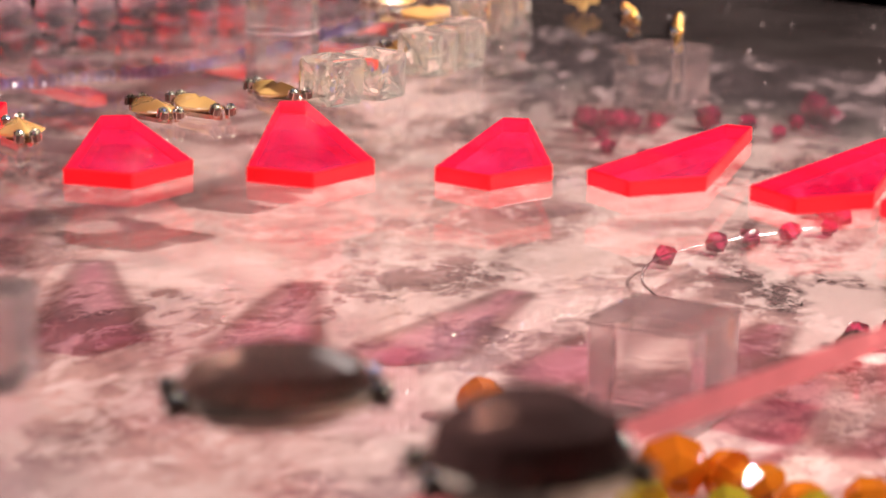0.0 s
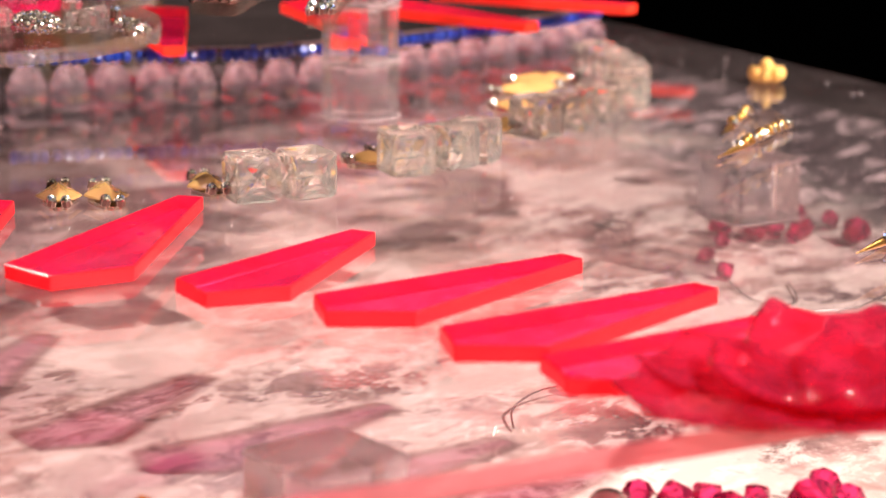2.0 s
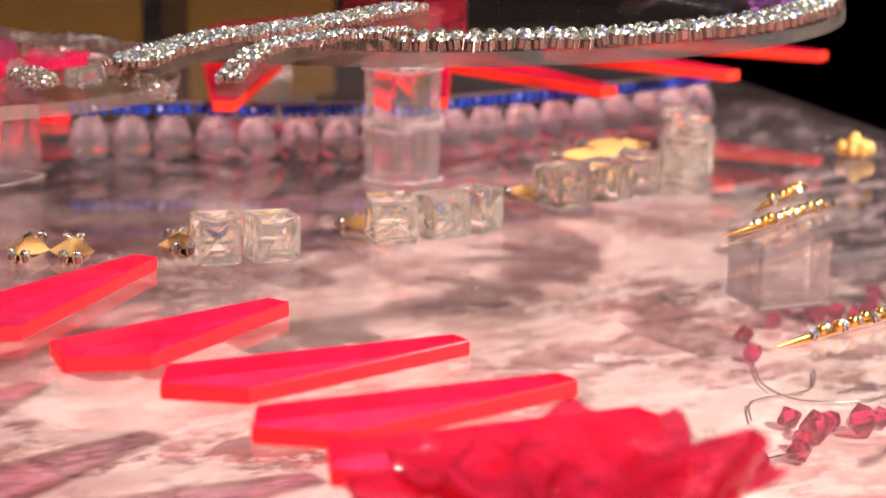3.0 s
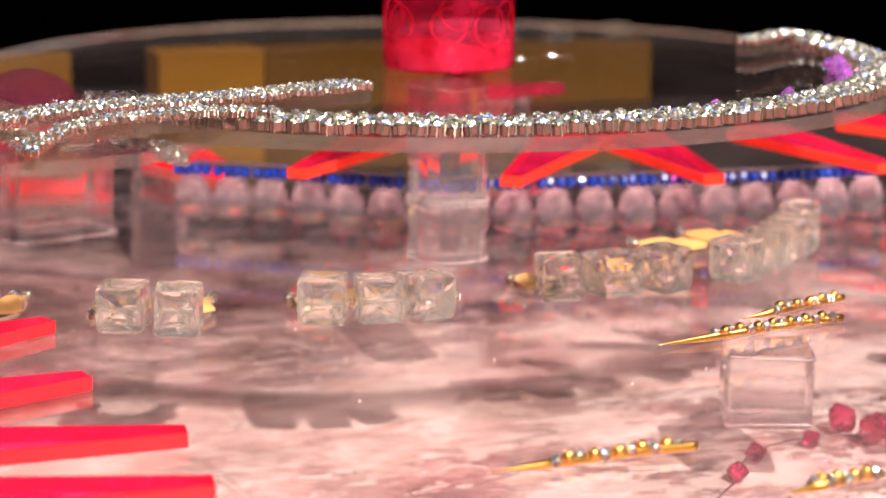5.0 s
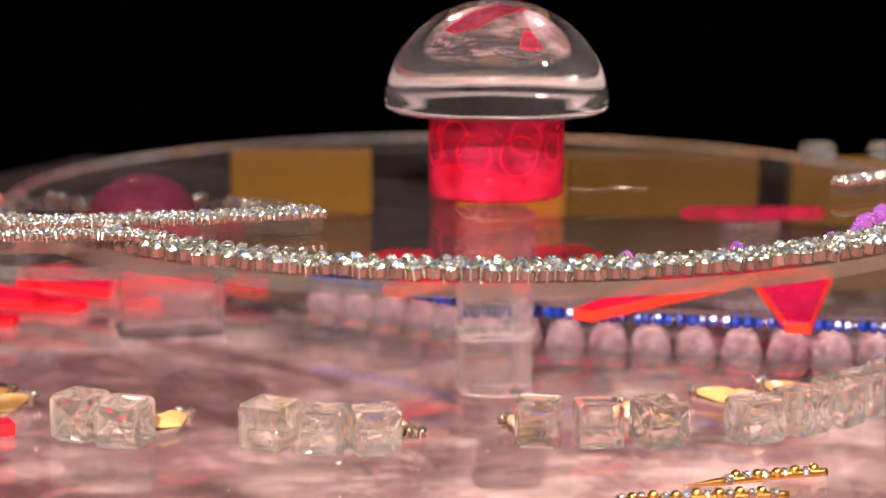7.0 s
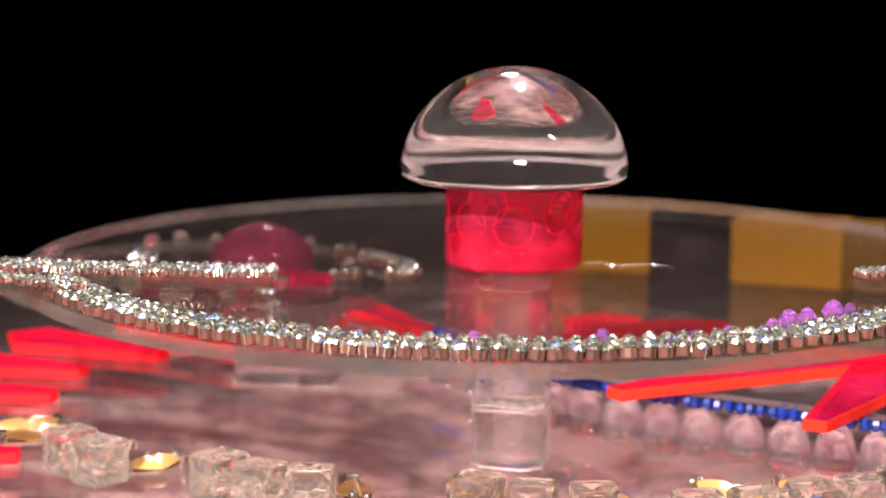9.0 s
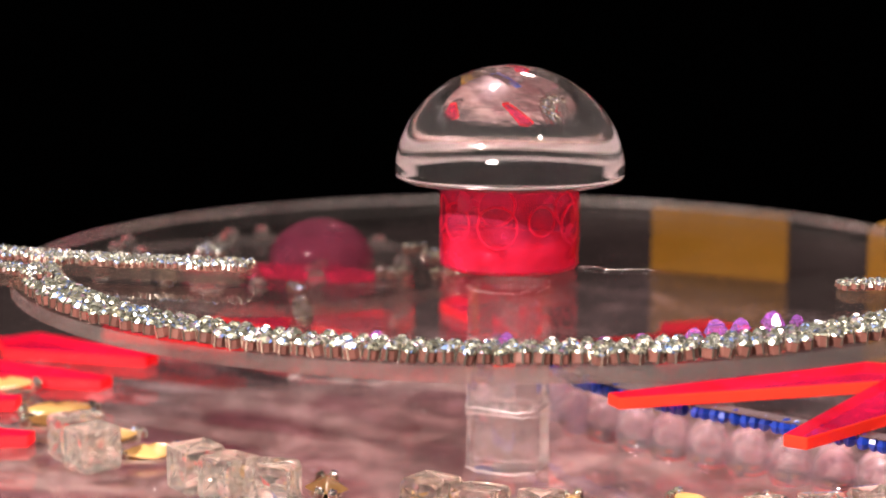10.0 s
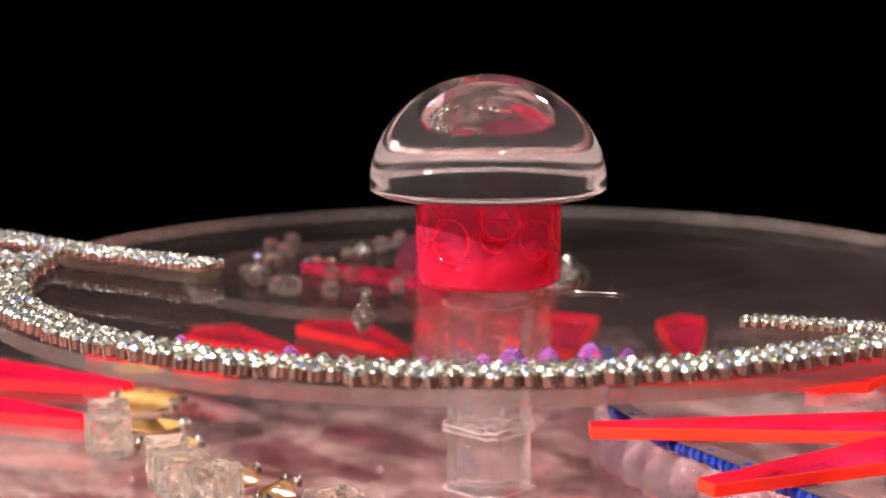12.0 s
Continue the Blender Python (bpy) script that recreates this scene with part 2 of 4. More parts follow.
ORANGE = dyed("neon_orange_acrylic", (1.0, 0.075, 0.035), 0.15)
HOT = dyed("hot_pink_resin", (0.76, 0.045, 0.14), 0.72, through=(0.97, 0.28, 0.38), mottle=0.25)
FILL = dyed("deep_pink_fill", (0.64, 0.025, 0.075), 0.45, through=(0.98, 0.20, 0.30), mottle=0.45)
MAGENTA = dyed("magenta_resin", (0.42, 0.07, 0.16), 0.6, through=(0.8, 0.35, 0.5))
RUBY = principled("ruby_crystal", (0.86, 0.06, 0.24), 0.04, trans=0.92, ior=1.55, vary=0.3)
AMBER = principled("amber_glass", (0.85, 0.26, 0.02), 0.06, trans=0.5, ior=1.5, vary=0.3)
LIME = principled("lime_glass", (0.62, 0.50, 0.04), 0.06, trans=0.5, ior=1.5, vary=0.3)
BLUE = principled("blue_glass", (0.012, 0.055, 0.46), 0.28, trans=0.6, ior=1.5, vary=0.3)
DROP = clear("clear_drop", (0.95, 0.90, 0.94), 0.0, 0.42, 1.45, haze=0.05)
VIOLET = principled("violet_crystal", (0.72, 0.30, 0.92), 0.02, trans=0.92, ior=1.56, vary=0.4)
SILVER = principled("silver_setting", (0.66, 0.58, 0.48), 0.20, metal=0.95, vary=0.15, bump=0.1)


def foiled():
    """Foil-backed cut stones: bright and dark facet tints paint in the sparkle, and each facet island has its own
    polish.
    """
    m, n, l, b = material("foiled_rhinestone")
    geo = n.new("ShaderNodeNewGeometry")
    info = n.new("ShaderNodeObjectInfo")
    mixed = n.new("ShaderNodeMath")
    mixed.operation = "ADD"
    l.new(geo.outputs["Random Per Island"], mixed.inputs[0])
    l.new(info.outputs["Random"], mixed.inputs[1])
    turn = n.new("ShaderNodeMath")
    turn.operation = "FRACT"
    l.new(mixed.outputs[0], turn.inputs[0])
    ramp = n.new("ShaderNodeValToRGB")
    e = ramp.color_ramp.elements
    e[0].position, e[0].color = 0.0, (0.08, 0.075, 0.055, 1)
    e[1].position, e[1].color = 1.0, (0.50, 0.50, 0.42, 1)
    for p, c in ((0.22, (0.30, 0.30, 0.23)), (0.40, (0.62, 0.62, 0.52)), (0.50, (0.09, 0.085, 0.07)), (0.62, (0.58, 0.52, 0.36)), (0.72, (0.12, 0.115, 0.10)), (0.80, (0.26, 0.42, 0.95)), (0.84, (0.20, 0.19, 0.15)), (0.90, (1.0, 0.98, 0.90)), (0.94, (0.25, 0.24, 0.19)), (0.97, (0.85, 0.45, 0.70))):
        k = ramp.color_ramp.elements.new(p)
        k.color = (*c, 1)
    l.new(turn.outputs[0], ramp.inputs[0])
    l.new(ramp.outputs[0], b.inputs["Base Color"])
    again = n.new("ShaderNodeMath")
    again.operation = "MULTIPLY"
    l.new(mixed.outputs[0], again.inputs[0])
    again.inputs[1].default_value = 7.3
    part_of = n.new("ShaderNodeMath")
    part_of.operation = "FRACT"
    l.new(again.outputs[0], part_of.inputs[0])
    fit = n.new("ShaderNodeMapRange")
    fit.inputs["To Min"].default_value, fit.inputs["To Max"].default_value = 0.06, 0.40
    l.new(part_of.outputs[0], fit.inputs["Value"])
    l.new(fit.outputs[0], b.inputs["Roughness"])
    b.inputs["Metallic"].default_value = 0.85
    return m


STONE = foiled()
BED = clear("clear_silicone", (0.98, 0.87, 0.80), 0.04, 0.72, haze=0.022)
FROST = clear("pale_frost", (0.97, 0.90, 0.90), 0.25, 0.55, haze=0.17)
UNDER = principled("smoky_stone_back", (0.10, 0.038, 0.030), 0.32, vary=0.4)
GOLD = principled("gold_metal", (0.64, 0.35, 0.09), 0.28, metal=1.0, vary=0.15, bump=0.15)
OPAL = principled("honey_opal", (0.50, 0.29, 0.10), 0.26, trans=0.15, vary=0.25, coat=0.6, grain=160)
CARD = principled("gold_card", (0.135, 0.060, 0.004), 0.75, metal=0.0, vary=0.2, grain=60, bump=0.2, spec=0.05)
# darker copy of the card gold, with the shade put into its colour
SHADED_CARD = principled("shaded_card", (0.060, 0.028, 0.003), 0.8, metal=0.0, vary=0.25, grain=60, bump=0.2, spec=0.05)
PETAL = dyed("pink_petal_resin", (0.62, 0.035, 0.10), 0.60, through=(0.95, 0.36, 0.46), mottle=0.35)
JET = principled("jet_stone", (0.16, 0.09, 0.085), 0.12, trans=0.55, vary=0.3)
SMOKE = principled("smoky_bead", (0.48, 0.30, 0.28), 0.14, trans=0.85, vary=0.2)
FILIGREE = principled("gold_filigree", (0.72, 0.42, 0.13), 0.42, metal=1.0, vary=0.4, grain=900, bump=1.0)
WIRE = principled("steel_wire", (0.75, 0.70, 0.68), 0.25, metal=1.0)
BLACK = principled("black_floor", (0.006, 0.005, 0.005), 0.7, vary=0.3, grain=8)


# building helpers
def part(name, bm, mat, parent=None, label="", smooth=False):
    me = bpy.data.meshes.new(name)
    bmesh.ops.recalc_face_normals(bm, faces=bm.faces)
    bm.to_mesh(me)
    bm.free()
    for m in (mat if isinstance(mat, (list, tuple)) else [mat]):
        me.materials.append(m)
    if smooth:
        for p in me.polygons:
            p.use_smooth = True
    ob = new(name, me)
    if parent is not None:
        ob.parent = parent
    if label:
        tagged(ob, label)
    return ob


def base_of(name, x, y, z, label, category, group="", kind=""):
    ob = new(name)
    ob.empty_display_size = 0.005
    ob.matrix_world = pose(x, y, z)
    return tagged(ob, label, category, group, kind)


def piece(name, me, parent, m):
    ob = new(name, me)
    ob.parent = parent
    ob.matrix_basis = m
    return ob


def box(w, d, h, bevel=0.0, seg=2, z0=0.0, vertical=False):
    bm = bmesh.new()
    bmesh.ops.create_cube(bm, size=1)
    bmesh.ops.transform(bm, matrix=Matrix.Translation((0, 0, z0 + h / 2)) @ Matrix.Diagonal((w, d, h, 1)), verts=bm.verts)
    if bevel:
        edges = [e for e in bm.edges if not vertical or abs(e.verts[0].co.z - e.verts[1].co.z) > h / 2]
        bmesh.ops.bevel(bm, geom=edges, offset=bevel, segments=seg, profile=0.5, affect="EDGES")
    return bm


def lathe(profile, n=32, facet=False):
    """A solid of revolution about z from (radius, height) pairs, from its foot to its top."""
    bm = bmesh.new()
    rings = []
    for r, z in profile:
        if r < 1e-6:
            rings.append([bm.verts.new((0, 0, z))])
        else:
            rings.append([bm.verts.new((r * math.cos(2 * math.pi * k / n), r * math.sin(2 * math.pi * k / n), z)) for k in range(n)])
    for a, b in zip(rings, rings[1:]):
        for k in range(n):
            q = (k + 1) % n
            if len(a) == 1:
                bm.faces.new((a[0], b[q], b[k]))
            elif len(b) == 1:
                bm.faces.new((a[k], a[q], b[0]))
            else:
                bm.faces.new((a[k], a[q], b[q], b[k]))
    for ring, flip in ((rings[0], True), (rings[-1], False)):
        if len(ring) > 1:
            bm.faces.new(ring[::-1] if flip else ring)
    return bm


def slab(outline, thick, z0=0.0, bevel=0.0, side=1):
    """A plate with a polygon's outline; its top and foot take the first material, its sides the second."""
    bm = bmesh.new()
    low = [bm.verts.new((x, y, z0)) for x, y in outline]
    face = bm.faces.new(low)
    up = bmesh.ops.extrude_face_region(bm, geom=[face])
    bmesh.ops.translate(bm, vec=(0, 0, thick), verts=[g for g in up["geom"] if isinstance(g, bmesh.types.BMVert)])
    bmesh.ops.recalc_face_normals(bm, faces=bm.faces)
    if bevel:
        bmesh.ops.bevel(bm, geom=list(bm.edges), offset=bevel, segments=1, profile=0.5, affect="EDGES")
    bm.normal_update()
    for f in bm.faces:
        f.material_index = 0 if abs(f.normal.z) > 0.9 else side
    return bm


def tube(points, radius, n=8):
    """A wire along a smooth run of points."""
    pts = [Vector(p) for p in points]
    run = []
    for i in range(len(pts) - 1):
        a, b, c, d = pts[max(i - 1, 0)], pts[i], pts[i + 1], pts[min(i + 2, len(pts) - 1)]
        for k in range(6):
            t = k / 6
            run.append(0.5 * ((2 * b) + (c - a) * t + (2 * a - 5 * b + 4 * c - d) * t * t + (3 * b - a - 3 * c + d) * t ** 3))
    run.append(pts[-1])
    bm = bmesh.new()
    rings = []
    for i, p in enumerate(run):
        way = (run[min(i + 1, len(run) - 1)] - run[max(i - 1, 0)]).normalized()
        s = way.cross(Vector((0, 0, 1)))
        s = s.normalized() if s.length > 1e-6 else Vector((1, 0, 0))
        u = s.cross(way)
        rings.append([bm.verts.new(p + radius * (math.cos(2 * math.pi * k / n) * s + math.sin(2 * math.pi * k / n) * u)) for k in range(n)])
    for a, b in zip(rings, rings[1:]):
        for k in range(n):
            bm.faces.new((a[k], a[(k + 1) % n], b[(k + 1) % n], b[k]))
    bm.faces.new(rings[0][::-1])
    bm.faces.new(rings[-1])
    return bm


def spaced(points, step):
    """Even steps along a line through the points: place and heading in degrees."""
    out, left = [], 0.0
    for a, b in zip(points, points[1:]):
        a, b = Vector(a), Vector(b)
        d = (b - a).length
        s = left
        while s < d:
            out.append((a.lerp(b, s / d), math.degrees(math.atan2(b.y - a.y, b.x - a.x))))
            s += step
        left = s - d
    return out


def mesh_of(bm, mats, name, smooth=False):
    me = bpy.data.meshes.new(name)
    bmesh.ops.recalc_face_normals(bm, faces=bm.faces)
    bm.to_mesh(me)
    bm.free()
    for m in mats:
        me.materials.append(m)
    if smooth:
        for p in me.polygons:
            p.use_smooth = True
    return me


def joined(*bms):
    """Several bmeshes as one; each is a pair of bmesh and material index."""
    out = bmesh.new()
    for bm, idx in bms:
        for f in bm.faces:
            f.material_index = idx
        me = bpy.data.meshes.new("tmp")
        bm.to_mesh(me)
        bm.free()
        out.from_mesh(me)
        bpy.data.meshes.remove(me)
    return out


# the large structure: dark floor, printed board, clear sheet, clear disc
U, V = Vector((0.438, 0.899)), Vector((0.899, -0.438))


def uv(u, v):
    p = U * u + V * v
    return p.x, p.y


BOARD_Z = -0.028
tagged(part("ground", slab([(-0.9, -0.9), (0.9, -0.9), (0.9, 0.9), (-0.9, 0.9)], 0.02, -0.32), [BLACK, BLACK]), "black studio floor under the display", "floor", kind="structure")
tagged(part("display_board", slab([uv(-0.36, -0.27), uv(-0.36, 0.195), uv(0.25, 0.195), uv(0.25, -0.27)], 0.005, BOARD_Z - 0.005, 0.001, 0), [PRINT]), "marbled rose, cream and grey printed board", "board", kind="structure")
tagged(part("board_plinth", slab([uv(-0.30, -0.22), uv(-0.30, 0.15), uv(0.20, 0.15), uv(0.20, -0.22)], 0.265, -0.2985, 0.002, 0), [BLACK]), "black plinth under the printed board", "plinth", kind="structure")
tagged(part("clear_sheet", slab([uv(-0.203, -0.25), uv(-0.203, 0.124), uv(0.235, 0.124), uv(0.235, -0.25)], 0.003, -0.003, 0.0, 1), [SHEET, SHEET_EDGE]), "large clear acrylic sheet with a rosy edge", "sheet", kind="structure")

for face in bpy.data.objects["clear_sheet"].data.polygons:
    if face.normal.xy.dot(U) > -0.9:
        face.material_index = 0

DX, DY, DR, DZ = -0.002, 0.003, 0.0895, 0.0376
ring = [(DX + DR * math.cos(2 * math.pi * k / 128), DY + DR * math.sin(2 * math.pi * k / 128)) for k in range(128)]
shelf = base_of("round_shelf", 0, 0, 0, "round clear acrylic shelf on a stacked clear leg", "shelf")
for name, mat, flat in (("plate", DISC, True), ("rim", DISC_EDGE, False)):
    bm = slab(ring, 0.0024, DZ - 0.0024, 0.0, 1)
    bmesh.ops.delete(bm, geom=[f for f in bm.faces if (abs(f.normal.z) > 0.9) != flat], context="FACES_ONLY")
    part(name, bm, mat, shelf, "" if flat else "greyish polished rim")


def block(name, x, y, z, w, h, turn, label, bevel=0.0022, group="clear support blocks", seg=4):
    ob = part(name, box(w, w, h, bevel, seg, vertical=True), BLOCK, smooth=False)
    ob.matrix_world = pose(x, y, z, 0, 0, turn)
    for p in ob.data.polygons:
        p.use_smooth = True
    ob.data.set_sharp_from_angle(angle=radians(35))
    a, c = w / 2 - 0.0001, max(bevel, 0.0008)
    loop = []
    for sx, sy, start in ((1, 1, 0), (-1, 1, 90), (-1, -1, 180), (1, -1, 270)):
        for k in range(4):
            t = radians(start + 30 * k)
            loop.append((sx * (a - c) + c * math.cos(t), sy * (a - c) + c * math.sin(t)))
    loop.append(loop[0])
    # pale strips paint in the bright look of the block's edges
    for level in (0.0005, h - 0.0005):
        part("bright_edge", tube([(px, py, level + random.uniform(-0.0003, 0.0003)) for px, py in loop], 0.00024, 6), FROST, ob, "pale strip painting in the bright edge")
    return tagged(ob, label, "acrylic block", group)


for k in range(3):
    leg = block("acrylic_block", 0, 0, 0.0001 + k * 0.01153, 0.0134, 0.0114, 6 + 3 * k, "clear acrylic cube stacked as a shelf leg", 0.0030, seg=1)
    if k:
        bubbles = bmesh.new()
        for q in range(90):
            r = random.choice((0.00012, 0.0002, 0.00032, 0.0005))
            side_x, side_y = random.uniform(-0.0058, 0.0058), random.uniform(-0.0058, 0.0058)
            if abs(side_x) + abs(side_y) < 0.0098:
                bmesh.ops.create_icosphere(bubbles, subdivisions=1, radius=r, matrix=Matrix.Translation((side_x, side_y, 0.0003 + 0.4 * r)) @ Matrix.Diagonal((1, 1, 0.6, 1)))
        part("glue_bubbles", bubbles, FROST, leg, "whitish bubbles in the glue joint", smooth=True)
block("acrylic_block", 0.0300, -0.0725, -0.0157, 0.0148, 0.0126, -24, "clear acrylic cube glued under the sheet below the gold pins", 0.0012)
block("acrylic_block", -0.1385, -0.1035, BOARD_Z + 0.0001, 0.0160, 0.0145, -14, "clear acrylic block lying on the printed board", 0.0012)
for x, y, turn in ((-0.02, 0.14, 20), (-0.16, 0.02, 64), (0.10, 0.05, 64)):
    block("acrylic_block", x, y, BOARD_Z + 0.0001, 0.0110, 0.0248, turn, "clear acrylic block holding up the sheet", 0.0012)

block("acrylic_block", -0.2340, -0.0498, 0.0001, 0.0105, 0.0092, 10, "small clear acrylic block near the sheet's edge", 0.001)

# pink ring and clear dome on the shelf
ring_thing = base_of("pink_drum", 0, 0, DZ, "hot pink translucent resin drum with round hollows", "drum")
prof = [(0.0120, 0.0002), (0.0126, 0.0008), (0.0127, 0.0085), (0.0126, 0.0152), (0.0120, 0.0158)]
part("body", lathe(prof, 64), HOT, ring_thing, smooth=True).data.set_sharp_from_angle(angle=radians(40))
fill = lathe([(0.0116, 0.0006), (0.0121, 0.0010), (0.0121, 0.0050), (0.0112, 0.0056), (0.0002, 0.0060)], 64)
for v in fill.verts:
    if v.co.z > 0.004:
        v.co.z += 0.0009 * math.sin(2.3 * math.atan2(v.co.y, v.co.x) + 1.0)
part("fill", fill, FILL, ring_thing, "deeper pink lower half", smooth=True)
RING_PINK = dyed("pale_pink_ring", (0.80, 0.09, 0.22), 0.45, through=(1.0, 0.4, 0.5))
for a, size, high in ((-112, 0.0034, 0.0092), (-72, 0.0037, 0.0088), (-34, 0.0026, 0.0098), (2, 0.0035, 0.0088), (60, 0.0034, 0.0092), (130, 0.0036, 0.0090), (200, 0.0033, 0.0094)):
    ring_run = []
    for k in range(25):
        side, up = size * math.cos(2 * math.pi * k / 24), size * math.sin(2 * math.pi * k / 24)
        turn = radians(a) + side / 0.0127
        ring_run.append((0.0124 * math.cos(turn), 0.0124 * math.sin(turn), high + up))
    part("inlay_ring", tube(ring_run, 0.00017, 6), RING_PINK, ring_thing, "paler pink ring in the drum's wall")
half = [(0.0001, 0.0), (0.0194, 0.0), (0.0205, 0.0006)] + [(0.0207 * math.cos(radians(a)), 0.0012 + 0.0192 * math.sin(radians(a))) for a in range(3, 88, 5)] + [(0, 0.0204)]
dome = part("clear_dome", lathe(half, 72), DOME, smooth=True)
dome.data.set_sharp_from_angle(angle=radians(50))
dome.matrix_world = pose(0, 0, DZ + 0.0160)
glue = tube([(0.0156 * math.cos(2 * math.pi * k / 24), 0.0156 * math.sin(2 * math.pi * k / 24), random.uniform(0, 0.0004)) for k in range(25)], 0.0007, 8)
bmesh.ops.transform(glue, matrix=Matrix.Translation((0, 0, 0.0006)) @ Matrix.Diagonal((1, 1, 0.3, 1)), verts=glue.verts)
part("glue_ring", glue, clear("dried_glue", (0.97, 0.88, 0.88), 0.3, 0.8, haze=0.26), dome, "whitish dried glue ring")
tagged(dome, "clear solid acrylic half-ball on the pink drum", "dome")

# side tier: block, small plate and magenta dome
MX, MY = -0.0715, 0.0475
PX, PY, PR = -0.0800, 0.0380, 0.0430
block("acrylic_block", -0.0675, 0.0540, 0.0001, 0.0218, 0.0218, 14, "wide clear acrylic block holding a small plate", 0.0012)
small = [(PX + PR * math.cos(2 * math.pi * k / 96), PY + PR * math.sin(2 * math.pi * k / 96)) for k in range(96)]
tagged(part("small_plate", slab(small, 0.0025, 0.022, 0, 1), [DISC, DISC_EDGE]), "small round clear acrylic plate on a block", "plate")
mag = part("magenta_dome", lathe([(0.0108, 0), (0.0112, 0.0006)] + [(0.0112 * math.cos(radians(a)), 0.0006 + 0.0092 * math.sin(radians(a))) for a in range(6, 88, 7)] + [(0, 0.0100)], 48), MAGENTA, smooth=True)
mag.matrix_world = pose(MX, MY, 0.0246)
tagged(mag, "translucent magenta resin half-dome", "dome")


# neon acrylic shards
def shard(x0, y0, x1, y1, z, wide, narrow, thick, label, mats=(NEON, NEON_EDGE), tilt=0.0, group="neon acrylic shards"):
    """A long pentagon: blunt pointed foot at (x0, y0), narrow tip at (x1, y1)."""
    a, b = Vector((x0, y0)), Vector((x1, y1))
    length = (b - a).length
    pts = [(0, 0), (0.009, -wide / 2), (length, -narrow / 2), (length, narrow / 2), (0.005, wide / 2)]
    ob = new("neon_shard")
    ob.empty_display_size = 0.005
    for name, keep, note in (("plate", 0, ""), ("edge", 1, "polished edge, its neon glow put into the colour")):
        bm = slab(pts, thick, 0, 0.0002)
        bmesh.ops.delete(bm, geom=[f for f in bm.faces if f.material_index != keep], context="FACES_ONLY")
        for f in bm.faces:
            f.material_index = 0
        part(name, bm, mats[keep], ob, note)
    ob.matrix_world = pose(x0, y0, z, 0, -tilt, math.degrees(math.atan2(b.y - a.y, b.x - a.x)))
    return tagged(ob, label, "acrylic shard", group)


LIE = "neon pink acrylic shard lying on the clear sheet"
shard(-0.1475, -0.0300, -0.1072, -0.0102, 0.0001, 0.0185, 0.0048, 0.0023, LIE)
shard(-0.1385, -0.0535, -0.0856, -0.0320, 0.0001, 0.0185, 0.0045, 0.0023, LIE)
shard(-0.1320, -0.0770, -0.0880, -0.0700, 0.0001, 0.0165, 0.0043, 0.0023, LIE)
shard(-0.1295, -0.0962, -0.0820, -0.1045, 0.0001, 0.0165, 0.0043, 0.0023, LIE)
shard(-0.1325, -0.1195, -0.0852, -0.1290, 0.0001, 0.0165, 0.0045, 0.0023, LIE)
shard(-0.1510, 0.0070, -0.1030, 0.0130, 0.0001, 0.0185, 0.0048, 0.0023, LIE)
shard(-0.1510, 0.0340, -0.1085, 0.0360, 0.0001, 0.0185, 0.0048, 0.0023, LIE)
shard(-0.1430, 0.0630, -0.1000, 0.0570, 0.0001, 0.0185, 0.0048, 0.0023, LIE)
shard(-0.1280, 0.0930, -0.0880, 0.0720, 0.0001, 0.0185, 0.0048, 0.0023, LIE)
shard(-0.1080, 0.1120, -0.0740, 0.0830, 0.0001, 0.0185, 0.0048, 0.0023, LIE)
shard(-0.0880, 0.1330, -0.0500, 0.0990, 0.0001, 0.0120, 0.0040, 0.0023, LIE)
shard(-0.0200, 0.1380, -0.0140, 0.1000, 0.0001, 0.0185, 0.0048, 0.0023, LIE)
shard(-0.1360, -0.1390, -0.0890, -0.1470, 0.0001, 0.0190, 0.0050, 0.0023, LIE)
FAN = "neon pink-orange acrylic shard resting on the bead strand"
for (tx, ty), (fx, fy) in (((0.0172, 0.0085), (0.0590, 0.0620)), ((0.0570, -0.0030), (0.0650, 0.0560)), ((0.0975, -0.0035), (0.0960, 0.0560)), ((-0.0200, 0.0320), (0.0230, 0.0800)), ((0.1400, 0.0040), (0.1250, 0.0620))):
    shard(fx, fy, tx, ty, 0.0117, 0.0175, 0.0046, 0.0022, FAN, (NEON, ORANGE))


block("acrylic_block", 0.0670, 0.1300, 0.0001, 0.0130, 0.0115, 5, "clear acrylic block under a pink strip")
shard(0.0500, 0.1290, 0.0850, 0.1310, 0.0117, 0.0080, 0.0050, 0.0026, "hot pink acrylic strip resting on a clear block", (NEON, NEON))

